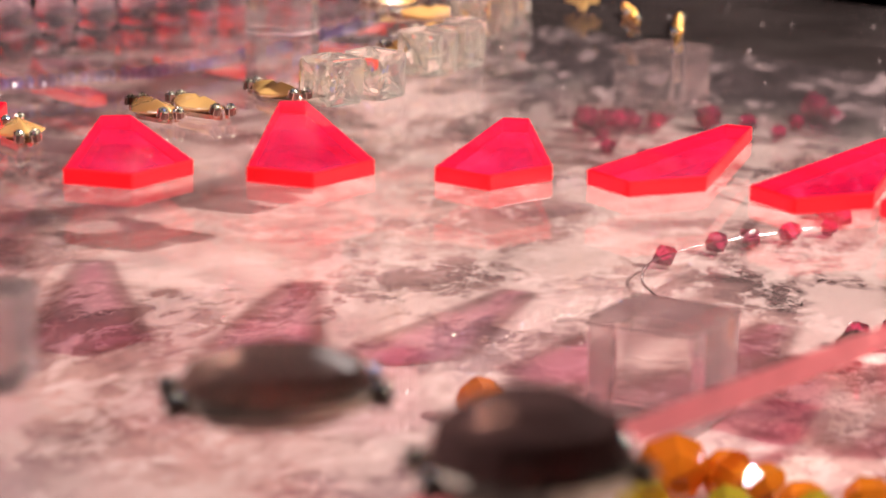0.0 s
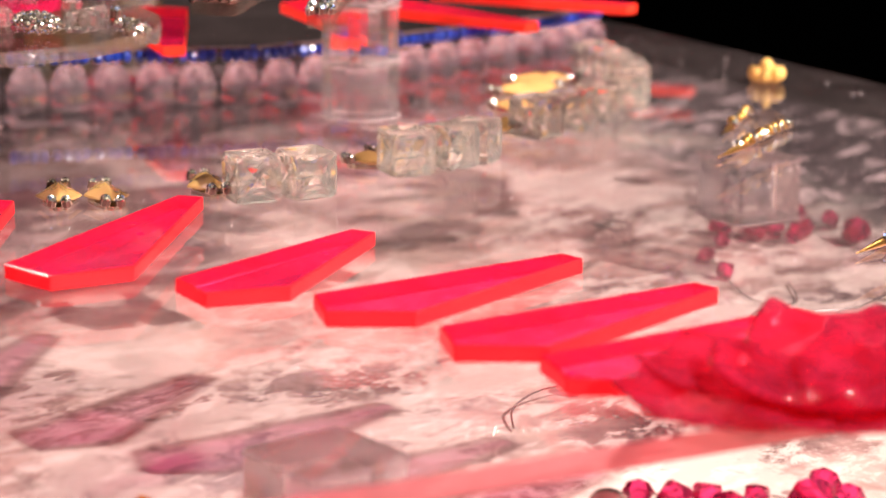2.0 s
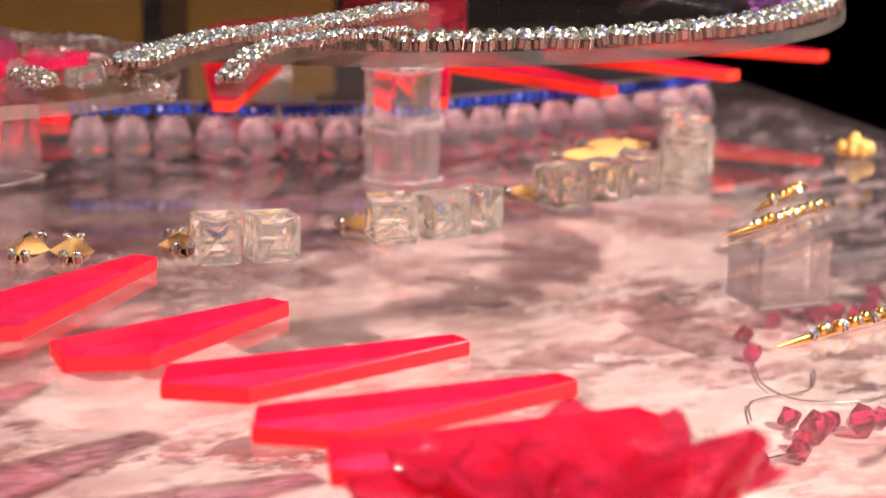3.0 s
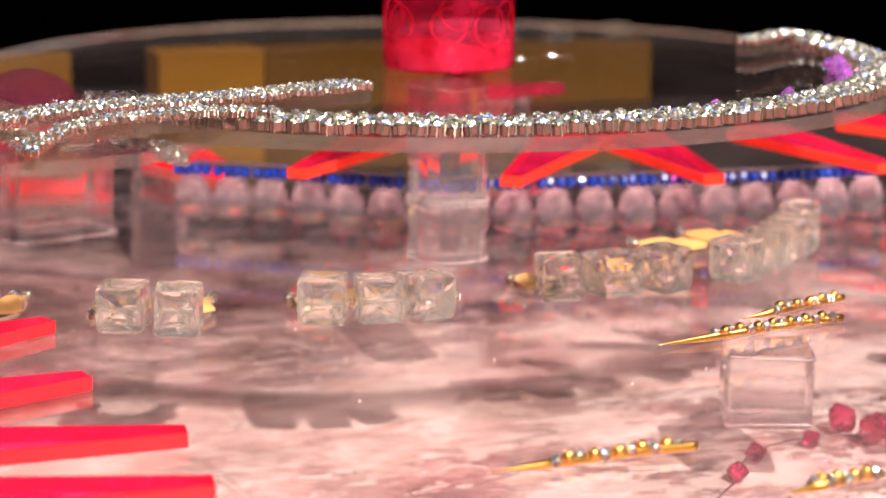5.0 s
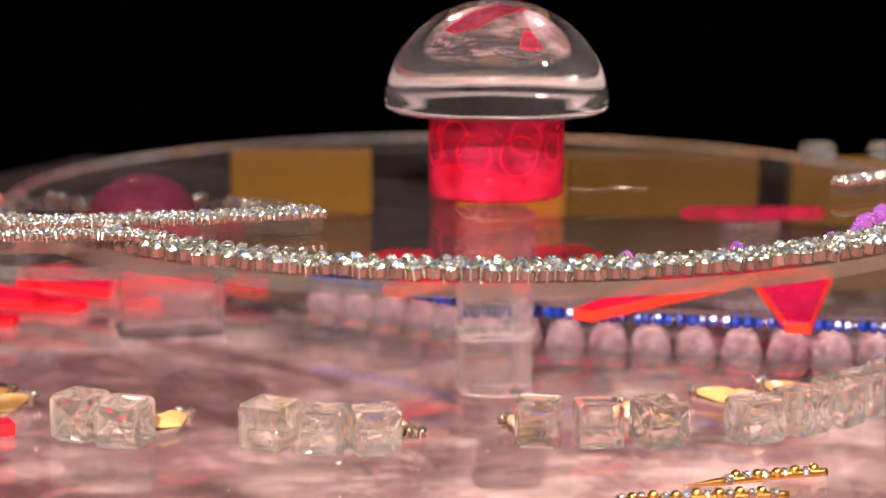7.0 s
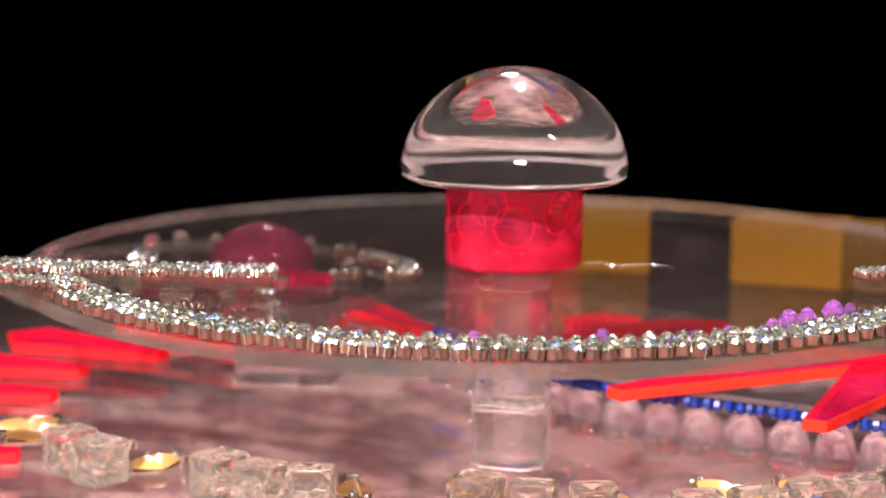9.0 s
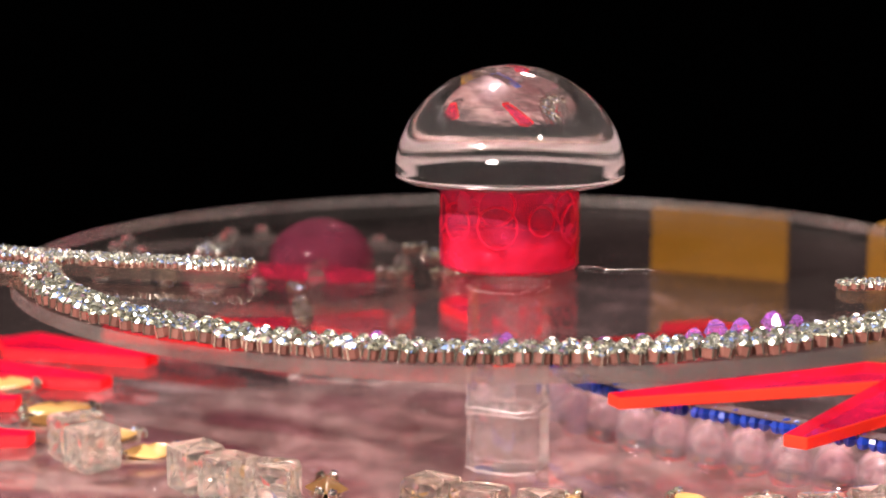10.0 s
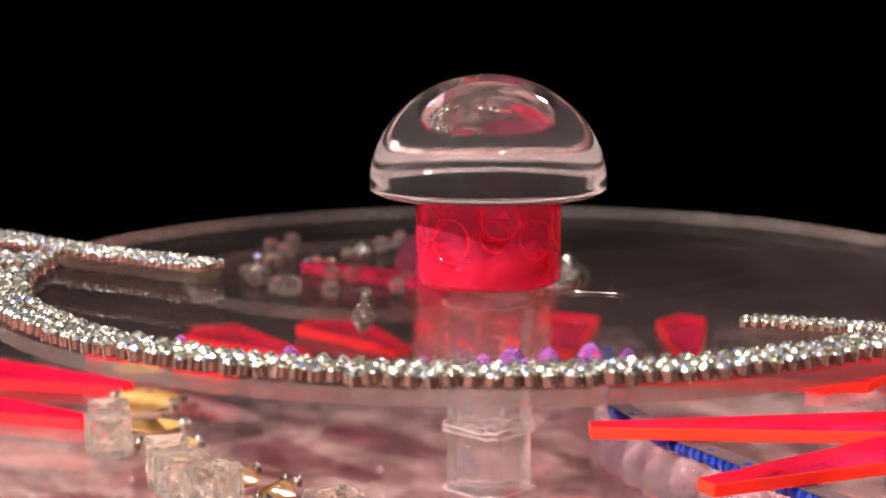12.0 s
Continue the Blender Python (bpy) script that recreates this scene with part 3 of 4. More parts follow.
# rhinestone chains
def stone_mesh():
    """A claw cup with a brilliant-cut stone, every facet an island of its own."""
    cup = lathe([(0.00112, 0), (0.00130, 0.0002), (0.00130, 0.0016), (0.00120, 0.0017)], 8)
    gem = bmesh.new()
    rings = []
    for r, z, n, turn in ((0.00136, 0.00172, 16, 0), (0.00122, 0.00215, 8, 0.5), (0.00084, 0.00258, 8, 0), (0.00044, 0.00276, 8, 0.5)):
        rings.append([gem.verts.new((r * math.cos(2 * math.pi * (k + turn) / n), r * math.sin(2 * math.pi * (k + turn) / n), z + random.uniform(-0.00013, 0.00013))) for k in range(n)])
    a, b, c, d = rings
    for k in range(8):
        q = (k + 1) % 8
        gem.faces.new((a[2 * k], a[2 * k + 1], b[k]))
        gem.faces.new((a[2 * k + 1], a[(2 * k + 2) % 16], b[k]))
        gem.faces.new((a[(2 * k + 2) % 16], b[q], b[k]))
        gem.faces.new((b[k], b[q], c[q]))
        gem.faces.new((b[k], c[q], c[k]))
        gem.faces.new((c[k], c[q], d[k]))
        gem.faces.new((d[k], c[q], d[q]))
    gem.faces.new(d)
    bmesh.ops.split_edges(gem, edges=list(gem.edges))
    claws = []
    for k in range(4):
        claw = box(0.00022, 0.00030, 0.0021, 0.0, 1)
        bmesh.ops.transform(claw, matrix=Matrix.Rotation(radians(45 + 90 * k), 4, "Z") @ Matrix.Translation((0.00142, 0, 0)), verts=claw.verts)
        claws.append((claw, 0))
    return mesh_of(joined((cup, 2), (gem, 1), *claws), [SILVER, STONE, UNDER], "rhinestone")


RHINE = stone_mesh()


def chain(strands, label, step=0.0026, size=0.86, name="rhinestone_chain", tilt=5, bed=0.0, bed_width=0.0):
    x, y, z = strands[0][0]
    root = base_of(name, x, y, z, label, "rhinestone trim")
    for run in strands:
        for p, head in spaced(run, step):
            q = p - Vector((x, y, z))
            piece("rhinestone", RHINE, root, pose(q.x, q.y, q.z, random.uniform(-tilt, tilt), random.uniform(-tilt, tilt), head + 45 + random.choice((0, 90, 180, 270)) + random.uniform(-5, 5)) @ Matrix.Scale(size * random.uniform(0.93, 1.07), 4))
    if bed:
        middle = strands[0]
        rim_a, rim_b = offset(middle, bed_width / 2), offset(middle, -bed_width / 2)
        bm = bmesh.new()
        rows = []
        for (ax, ay, az), (bx, by, bz) in zip(rim_a, rim_b):
            w = random.uniform(0.94, 1.04)
            mx, my = (ax + bx) / 2, (ay + by) / 2
            rows.append([bm.verts.new((mx + (qx - mx) * w * inset - x, my + (qy - my) * w * inset - y, qz + up - z)) for qx, qy, qz, up, inset in ((ax, ay, az, -bed, 0.92), (ax, ay, az, 0, 1.0), (bx, by, bz, 0, 1.0), (bx, by, bz, -bed, 0.92))])
        for i, j in zip(rows, rows[1:]):
            for k in range(4):
                bm.faces.new((i[k], i[(k + 1) % 4], j[(k + 1) % 4], j[k]))
        bm.faces.new(rows[0])
        bm.faces.new(rows[-1][::-1])
        part("silicone_bed", bm, BED, root, "clear rosy silicone strip under the stones")
    return root


def arc(cx, cy, r, a0, a1, z, n=40):
    return [(cx + r * math.cos(radians(a0 + (a1 - a0) * k / n)), cy + r * math.sin(radians(a0 + (a1 - a0) * k / n)), z) for k in range(n + 1)]


def offset(run, d):
    out = []
    for i, p in enumerate(run):
        a, b = Vector(run[max(i - 1, 0)]), Vector(run[min(i + 1, len(run) - 1)])
        w = (b - a).normalized()
        out.append((p[0] - w.y * d, p[1] + w.x * d, p[2]))
    return out


TOP = DZ + 0.0001
chain([arc(DX, DY, r, 221, 366, TOP, 80) for r in (0.0875, 0.0849, 0.0823)], "triple row of clear rhinestones round the shelf's rim", 0.0028, 0.97, tilt=11)
BED_H = 0.0021
left = [(px, py, pz + BED_H) for px, py, pz in ((-0.0320, -0.0372, TOP), (-0.0395, -0.0398, TOP), (-0.0470, -0.0418, TOP), (-0.0540, -0.0442, TOP), (-0.0615, -0.0458, TOP), (-0.0680, -0.0474, TOP), (-0.0740, -0.0482, TOP), (-0.0850, -0.0500, TOP), (-0.0960, -0.0525, TOP - 0.0006), (-0.1060, -0.0560, TOP - 0.0016))]
chain([left] + [offset(left, d) for d in (0.0030, 0.0015, -0.0015, -0.0030)], "wide band of small rhinestones on a clear strip over the shelf", 0.00150, 0.53, tilt=24, bed=BED_H, bed_width=0.0076)
low = [(px, py, pz + BED_H) for px, py, pz in ((-0.0560, -0.0635, TOP), (-0.0620, -0.0612, TOP), (-0.0700, -0.0600, TOP), (-0.0820, -0.0622, TOP), (-0.0900, -0.0652, TOP - 0.0010), (-0.0960, -0.0680, TOP - 0.0035))]
chain([low] + [offset(low, d) for d in (0.0015, -0.0015)], "rhinestone band on a clear strip draped over the shelf's rim", 0.00150, 0.53, tilt=24, bed=BED_H, bed_width=0.0046)
right = [(px, py, TOP + BED_H) for px, py in ((0.0640, -0.0020), (0.0672, 0.0010), (0.0705, 0.0035), (0.0740, 0.0055), (0.0770, 0.0070), (0.0820, 0.0090))]
chain([right] + [offset(right, d) for d in (0.0015, -0.0015)], "short rhinestone strip curling back from the rim", 0.00150, 0.53, tilt=24, bed=BED_H, bed_width=0.0048)


def dangle(x, y, z, pitch, turn):
    """A pointed drop covered with stones; x, y, z is its tip, pitch its dip below level."""
    root = base_of("rhinestone_drop", x, y, z, "pointed drop set all over with rhinestones on the small plate", "pendant", "rhinestone drops")
    part("core", lathe([(0.0003, 0), (0.0011, 0.0008), (0.0017, 0.0028), (0.0019, 0.0052), (0.0014, 0.0076), (0.0004, 0.0086)], 12), SILVER, root, smooth=True)
    for k in range(46):
        a, h = k * 137.5, 0.0004 + 0.0080 * k / 46
        r = 0.0001 + 0.0019 * math.sin(math.pi * (0.06 + 0.86 * h / 0.0086)) ** 0.8
        piece("rhinestone", RHINE, root, Matrix.Rotation(radians(a), 4, "Z") @ pose(r - 0.0012, 0, h, 0, 90, 0) @ Matrix.Scale(0.50, 4))
    root.matrix_world = pose(x, y, z, 0, 90 - pitch, turn)


dangle(-0.0495, 0.0085, 0.0205, 24, 135)
dangle(-0.0790, 0.0030, 0.0268, 6, 130)

# silver and pink clutter on the small plate
for k in range(34):
    a = k * 137.5
    r = PR * (0.35 + 0.58 * ((k * 7) % 10) / 10)
    x, y = PX + r * math.cos(radians(a)), PY + r * math.sin(radians(a))
    if (x - MX) ** 2 + (y - MY) ** 2 < 0.0145 ** 2 or math.hypot(x + 0.077, y - 0.006) < 0.013:
        continue
    if k % 3:
        ob = part("crystal_bead", box(0.0034, 0.0034, 0.0034, 0.0009, 1), CRYSTAL)
        ob.matrix_world = pose(x, y, 0.0246, 0, 0, a)
        tagged(ob, "tiny cut clear crystal bead on the small plate", "crystal bead", "crystals on the small plate")
    else:
        chain([[(x, y, 0.0246), (x + 0.0060 * math.cos(a), y + 0.0060 * math.sin(a), 0.0246)]], "short snippet of rhinestone chain on the small plate", 0.0024, 0.80)
gem_block = part("square_crystal", box(0.0062, 0.0050, 0.0036, 0.0008, 1), CRYSTAL)
gem_block.matrix_world = pose(-0.0715, 0.0060, 0.0246, 0, 0, 12)
tagged(gem_block, "square cut clear crystal lying on the small plate", "crystal bead")
shard(-0.0500, 0.0350, -0.0900, 0.0240, 0.0246, 0.009, 0.004, 0.0022, "hot pink acrylic chip on the small plate", (NEON, NEON))

curl = [(-0.0555, 0.0640, 0.0246), (-0.0500, 0.0600, 0.0246), (-0.0440, 0.0560, 0.0246), (-0.0400, 0.0500, 0.0246), (-0.0410, 0.0440, 0.0246)]
chain([curl, offset(curl, 0.0024)], "tangle of rhinestone chain at the small plate's rim", 0.0024, 0.85, tilt=25)

# violet crystals on the shelf
for x, y, s in ((0.0175, -0.0742, 1.0), (0.0356, -0.0670, 1.1), (0.0480, -0.0600, 0.9), (0.0525, -0.0560, 1.0), (0.0600, -0.0450, 1.4), (0.0620, -0.0400, 1.2), (0.0650, -0.0350, 1.4), (0.0668, -0.0290, 0.9), (0.0580, -0.0490, 1.1)):
    r = 0.0014 * s
    ob = part("violet_crystal", lathe([(0.0002, 0), (r * 0.55, r * 0.25), (r, r), (r * 0.55, r * 1.75), (0.0002, r * 2)], 8), VIOLET)
    ob.matrix_world = pose(x, y, TOP, random.uniform(-6, 6), random.uniform(-6, 6), random.uniform(0, 90))
    tagged(ob, "violet iridescent faceted crystal on the shelf", "crystal bead", "violet crystals")
wisp = part("glue_thread", tube([(0.0122, 0.0035, TOP + 0.0002), (0.0150, 0.0052, TOP + 0.0004), (0.0180, 0.0042, TOP + 0.0002), (0.0240, 0.0080, TOP + 0.0002), (0.0290, 0.0060, TOP + 0.0002)], 0.00005), WIRE)
tagged(wisp, "thin pale thread of glue beside the pink drum", "thread")


# crystal cubes
def cube_bead(x, y, turn, size=0.0077):
    bm = box(size, size, size)
    bmesh.ops.bevel(bm, geom=bm.verts[:], offset=size * random.uniform(0.07, 0.15), segments=1, affect="VERTICES")
    for f in [f for f in bm.faces if len(f.verts) > 4]:
        bmesh.ops.inset_region(bm, faces=[f], thickness=size * random.uniform(0.04, 0.24), depth=size * random.uniform(-0.06, 0.03))
        fan = bmesh.ops.poke(bm, faces=[f], offset=size * random.uniform(-0.14, 0.03))
        for g in fan["faces"]:
            if random.random() < 0.85:
                bmesh.ops.poke(bm, faces=[g], offset=size * random.uniform(-0.06, 0.03))
    bmesh.ops.rotate(bm, cent=(0, 0, size / 2), matrix=Matrix.Rotation(radians(random.uniform(-4, 4)), 3, "X"), verts=bm.verts)
    low_z = min(v.co.z for v in bm.verts)
    bmesh.ops.translate(bm, vec=(0, 0, 0.0001 - low_z), verts=bm.verts)
    root = base_of("crystal_cube", x, y, 0, "clear cut crystal cube bead on the sheet", "crystal bead", "crystal cubes")
    root.matrix_world = pose(x, y, 0, 0, 0, turn)
    part("cube", bm, CRYSTAL, root)
    hole = lathe([(0.0006, -size * 0.40), (0.0007, -size * 0.3), (0.0007, size * 0.3), (0.0006, size * 0.40)], 8)
    bmesh.ops.rotate(hole, cent=(0, 0, 0), matrix=Matrix.Rotation(radians(90), 3, "Y"), verts=hole.verts)
    bmesh.ops.translate(hole, vec=(0, 0, size / 2), verts=hole.verts)
    part("bore", hole, CRYSTAL, root, "drilled bore of the bead")
    return root


for x, y, turn in ((-0.0732, -0.0345, -30), (-0.0650, -0.0395, -22), (-0.0400, -0.0418, -22), (-0.0308, -0.0446, -8), (-0.0220, -0.0440, 12), (0.0063, -0.0385, -10), (0.0165, -0.0402, 4), (0.0272, -0.0390, 30), (0.0442, -0.0362, 28), (0.0530, -0.0308, 36), (0.0610, -0.0240, 44), (0.0680, -0.0168, 40), (0.0740, -0.0085, 52)):
    cube_bead(x, y, turn + random.uniform(-6, 6))


# honey-coloured stones in claw settings
def opal(x0, y0, x1, y1):
    """A long shallow navette between two ends, held at each end by claws with tiny dark stones."""
    length = math.hypot(x1 - x0, y1 - y0)
    root = base_of("set_gem", x0, y0, 0, "honey-yellow navette stone with silver claw settings at its ends", "gem", "yellow set stones")
    root.matrix_world = pose((x0 + x1) / 2, (y0 + y1) / 2, 0.0001, random.uniform(-4, 4), 0, math.degrees(math.atan2(y1 - y0, x1 - x0)))
    bm = bmesh.new()
    n = 28
    half_l, half_w = length * 0.47, 0.0038
    out = [(half_l * math.cos(2 * math.pi * k / n), half_w * math.copysign((1 - abs(math.cos(2 * math.pi * k / n))) ** 0.62, math.sin(2 * math.pi * k / n) if k % (n // 2) else 1)) for k in range(n)]
    rings = [[bm.verts.new((px * s, py * s, z + 0.0006 * (px / half_l) ** 2)) for px, py in out] for s, z in ((0.86, 0.0008), (1.0, 0.0012), (0.96, 0.0015), (0.62, 0.0022), (0.20, 0.0026))]
    for a, b in zip(rings, rings[1:]):
        for k in range(n):
            bm.faces.new((a[k], a[(k + 1) % n], b[(k + 1) % n], b[k]))
    bm.faces.new(rings[0][::-1])
    bm.faces.new(rings[-1])
    part("stone", bm, OPAL, root, smooth=True).data.set_sharp_from_angle(angle=radians(32))
    seat = part("setting", slab([(px * 0.97, py * 0.8) for px, py in out], 0.0007, 0), [SILVER, SILVER], root, "silver claw setting")
    for sx in (-1, 1):
        for sy in (-1, 1):
            ob = part("claw", box(0.0008, 0.0007, 0.0024, 0.0002, 1), SILVER, seat)
            ob.matrix_basis = pose(sx * half_l * 0.93, sy * 0.0012, 0, 0, 0, 20 * sx * sy)
            piece("rhinestone", RHINE, root, pose(sx * half_l * (1.04 if sy > 0 else 0.94), sy * 0.0013, 0.0010, 8 * sy, sx * 14, 0) @ Matrix.Scale(0.66, 4))


for ends in ((-0.0905, -0.0065, -0.1008, -0.0170), (-0.0860, -0.0115, -0.0950, -0.0236), (-0.0697, -0.0192, -0.0767, -0.0305), (-0.0560, -0.0245, -0.0627, -0.0345), (-0.0425, -0.0305, -0.0345, -0.0368), (-0.0335, -0.0285, -0.0265, -0.0375), (-0.0215, -0.0280, -0.0150, -0.0385), (0.0010, -0.0285, 0.0080, -0.0340), (0.0217, -0.0167, 0.0300, -0.0300), (0.0365, -0.0070, 0.0515, -0.0140), (0.0505, -0.0010, 0.0625, -0.0120), (-0.1140, 0.0040, -0.1255, -0.0040)):
    opal(*ends)

# bead fringe that carries the shards
FRINGE = [(-0.0340, 0.0600), (-0.0180, 0.0480), (-0.0080, 0.0375), (0.0010, 0.0295), (0.0196, 0.0218), (0.0284, 0.0195), (0.0375, 0.0180), (0.0473, 0.0160), (0.0563, 0.0145), (0.0666, 0.0125), (0.0779, 0.0105), (0.0900, 0.0100), (0.1060, 0.0110)]
fringe = base_of("bead_fringe", FRINGE[0][0], FRINGE[0][1], 0, "fringe of clear drop beads capped with blue beads", "bead strand")
drop_me = mesh_of(lathe([(0.0026, 0.0001), (0.0037, 0.0005), (0.0041, 0.0018), (0.0040, 0.0042), (0.0035, 0.0066), (0.0027, 0.0080), (0.0018, 0.0088)], 16), [DROP], "drop_bead", True)
blue_me = mesh_of(lathe([(0.0006, 0), (0.0015, 0.0004), (0.0020, 0.0014), (0.0015, 0.0024), (0.0006, 0.0028)], 6), [BLUE], "blue_bead")
clear_me = mesh_of(lathe([(0.0008, 0), (0.0016, 0.0004), (0.0018, 0.0014), (0.0012, 0.0024)], 10), [DROP], "spacer", True)
for p, head in spaced([(x, y, 0) for x, y in FRINGE], 0.0088):
    q = p - Vector((FRINGE[0][0], FRINGE[0][1], 0))
    piece("drop_bead", drop_me, fringe, pose(q.x, q.y, 0, random.uniform(-3, 3), random.uniform(-3, 3), head))
    for s in (-0.0030, -0.0010, 0.0010, 0.0030):
        dx, dy = s * math.cos(radians(head)), s * math.sin(radians(head))
        piece("blue_bead", blue_me, fringe, pose(q.x + dx, q.y + dy, 0.0088, random.uniform(-9, 9), random.uniform(-9, 9), head + random.uniform(-15, 15)) @ Matrix.Diagonal((0.58, 0.85, random.uniform(0.85, 1.1), 1)))
# ribbon whose shadow side is put into its dark mauve colour
band = bmesh.new()
side_a, side_b = offset([(x, y, 0.0113) for x, y in FRINGE], 0.0024), offset([(x, y, 0.0113) for x, y in FRINGE], -0.0012)
rows = [[band.verts.new((px - FRINGE[0][0], py - FRINGE[0][1], pz + up)) for px, py, pz, up in ((*a, 0), (*b, 0), (*b, 0.0003), (*a, 0.0003))] for a, b in zip(side_a, side_b)]
for i, j in zip(rows, rows[1:]):
    for k in range(4):
        band.faces.new((i[k], i[(k + 1) % 4], j[(k + 1) % 4], j[k]))
band.faces.new(rows[0])
band.faces.new(rows[-1][::-1])
part("ribbon", band, principled("shaded_ribbon", (0.05, 0.025, 0.028), 0.7, vary=0.3, bump=0.3), fringe, "ribbon along the top, its shaded side painted dark mauve")
part("thread", tube([(x - FRINGE[0][0], y - FRINGE[0][1], 0.0102) for x, y in FRINGE], 0.00018), BLUE, fringe)


# gold pins
def gold_pin(x0, y0, x1, y1, z, beads, label):
    d = math.hypot(x1 - x0, y1 - y0)
    root = base_of("gold_pin", x0, y0, z, label, "gold pin", "gold pins")
    root.matrix_world = pose(x0, y0, z, 0, 0, math.degrees(math.atan2(y1 - y0, x1 - x0)))
    spike = tube([(0, 0, 0.0007), (d * 0.3, 0, 0.0008), (d * 0.65, 0.0003, 0.0009), (d, 0, 0.0009)], 0.0007, 10)
    for v in spike.verts:
        if v.co.x < d * 0.25:
            k = max(0.15, v.co.x / (d * 0.25))
            v.co.y *= k
            v.co.z = 0.0007 + (v.co.z - 0.0007) * k
    part("shaft", spike, GOLD, root, smooth=True)
    ball = mesh_of(lathe([(0.0003, 0), (0.0007, 0.0003), (0.0009, 0.0008), (0.0007, 0.0013), (0.0003, 0.0016)], 10), [GOLD], "gold_bead", True)
    for k in range(beads):
        px = d * (0.30 + 0.68 * k / beads)
        if k % 2:
            piece("gold_bead", ball, root, pose(px, random.uniform(-0.0005, 0.0005), 0.0009))
        else:
            piece("rhinestone", RHINE, root, pose(px, random.uniform(-0.0004, 0.0004), 0.0006, random.uniform(-30, 30), random.uniform(-20, 20), 0) @ Matrix.Scale(0.58, 4))


gold_pin(0.0055, -0.0792, 0.0440, -0.0735, 0.0001, 15, "gold pin with a beaded shaft lying on the sheet")
gold_pin(0.0280, -0.0675, 0.0525, -0.0600, 0.0001, 10, "short gold pin with a beaded shaft")
gold_pin(-0.0152, -0.1564, 0.0007, -0.1539, 0.0001, 9, "gold pin with a beaded shaft lying on the sheet")
gold_pin(-0.0480, -0.1338, -0.0165, -0.1334, 0.0001, 11, "gold pin with a beaded shaft lying on the sheet")
bloom = base_of("gold_flower", 0.0925, -0.0420, 0, "gold filigree flower set with tiny stones", "gold flower")
for k in range(7):
    a = k * 360 / 7
    ob = part("petal", lathe([(0.0003, 0), (0.0018, 0.0012), (0.0024, 0.0030), (0.0014, 0.0048), (0.0003, 0.0054)], 10), FILIGREE, bloom, smooth=True)
    ob.matrix_basis = Matrix.Rotation(radians(a), 4, "Z") @ pose(0.0034, 0, 0.0004, 0, 24, 0)
part("heart", lathe([(0.0004, 0.0002), (0.0022, 0.002), (0.0024, 0.0060), (0.0012, 0.0078), (0.0003, 0.0082)], 12), FILIGREE, bloom, smooth=True)


bloom.scale = (0.64, 0.64, 0.70)


# ruby, amber and lime beads on the board
def bead_string(name, places, r, mat, label, category, wire=True, long=()):
    x, y = places[0]
    z = BOARD_Z + 0.0001
    root = base_of(name, x, y, z, label, category)
    prof = [(r * 0.22, 0), (r * 0.92, r * 0.85), (r, r), (r * 0.92, r * 1.15), (r * 0.22, r * 2)] if mat is RUBY else [(r * 0.25, 0), (r * 0.7, r * 0.35), (r, r), (r * 0.7, r * 1.65), (r * 0.25, r * 2)]
    me = mesh_of(lathe(prof, 8), [mat], "bead")
    for k, (px, py) in enumerate(places):
        s = (1.4 if k in long else random.uniform(0.9, 1.12))
        piece("bead", me, root, pose(px - x, py - y, r * s * 0.95, random.uniform(55, 90), 0, random.uniform(0, 180)) @ Matrix.Translation((0, 0, -r * s)) @ Matrix.Scale(s, 4))
    if wire:
        part("wire", tube([(px - x, py - y, r) for px, py in places], 0.00018), WIRE, root)


bead_string("ruby_strand", [(-0.0568, -0.0892), (-0.0444, -0.0962), (-0.0387, -0.1013), (-0.0320, -0.1075), (-0.0248, -0.1137), (-0.0160, -0.1150)], 0.0021, RUBY, "ruby red crystal beads strung on a silver wire", "bead strand")
bead_string("ruby_cluster", [(-0.0966, -0.1257), (-0.0961, -0.1312), (-0.0935, -0.1350), (-0.0983, -0.1414), (-0.0885, -0.1400), (-0.0862, -0.1470), (-0.0815, -0.1505), (-0.0780, -0.1450)], 0.0024, RUBY, "row of ruby red bicone crystal beads", "bead strand", long=(3, 5))
bead_string("ruby_strand", [(0.0265, -0.0700), (0.0355, -0.0605), (0.0494, -0.0563), (0.0612, -0.0580), (0.0646, -0.0653), (0.0720, -0.0640), (0.0800, -0.0655), (0.0830, -0.0560), (0.0690, -0.0763)], 0.0021, RUBY, "ruby red beads on a curling thread", "bead strand", long=(3,))
bead_string("ruby_cluster", [(-0.0024, -0.1020), (-0.0107, -0.1116), (-0.0050, -0.1100), (0.0003, -0.1083), (0.0036, -0.1129), (0.0100, -0.1120), (0.0150, -0.1170)], 0.0022, RUBY, "loose heap of ruby red crystal beads", "bead strand", wire=False, long=(2, 4))
bead_string("ruby_strand", [(0.0596, -0.0504), (0.0654, -0.0539), (0.0642, -0.0607), (0.0684, -0.0654), (0.0712, -0.0762), (0.0703, -0.0852), (0.0621, -0.0931), (0.0769, -0.0951), (0.0937, -0.097), (0.0871, -0.102)], 0.0023, RUBY, "deep red beads in a loose row on the board", "bead strand", wire=False, long=(0, 4, 8))
bead_string("amber_strand", [(-0.1483, -0.0804), (-0.1727, -0.1109), (-0.1706, -0.1175), (-0.1714, -0.1217), (-0.1761, -0.1270), (-0.1736, -0.1347)], 0.0034, AMBER, "amber orange faceted glass beads", "bead strand", wire=False, long=(1,))
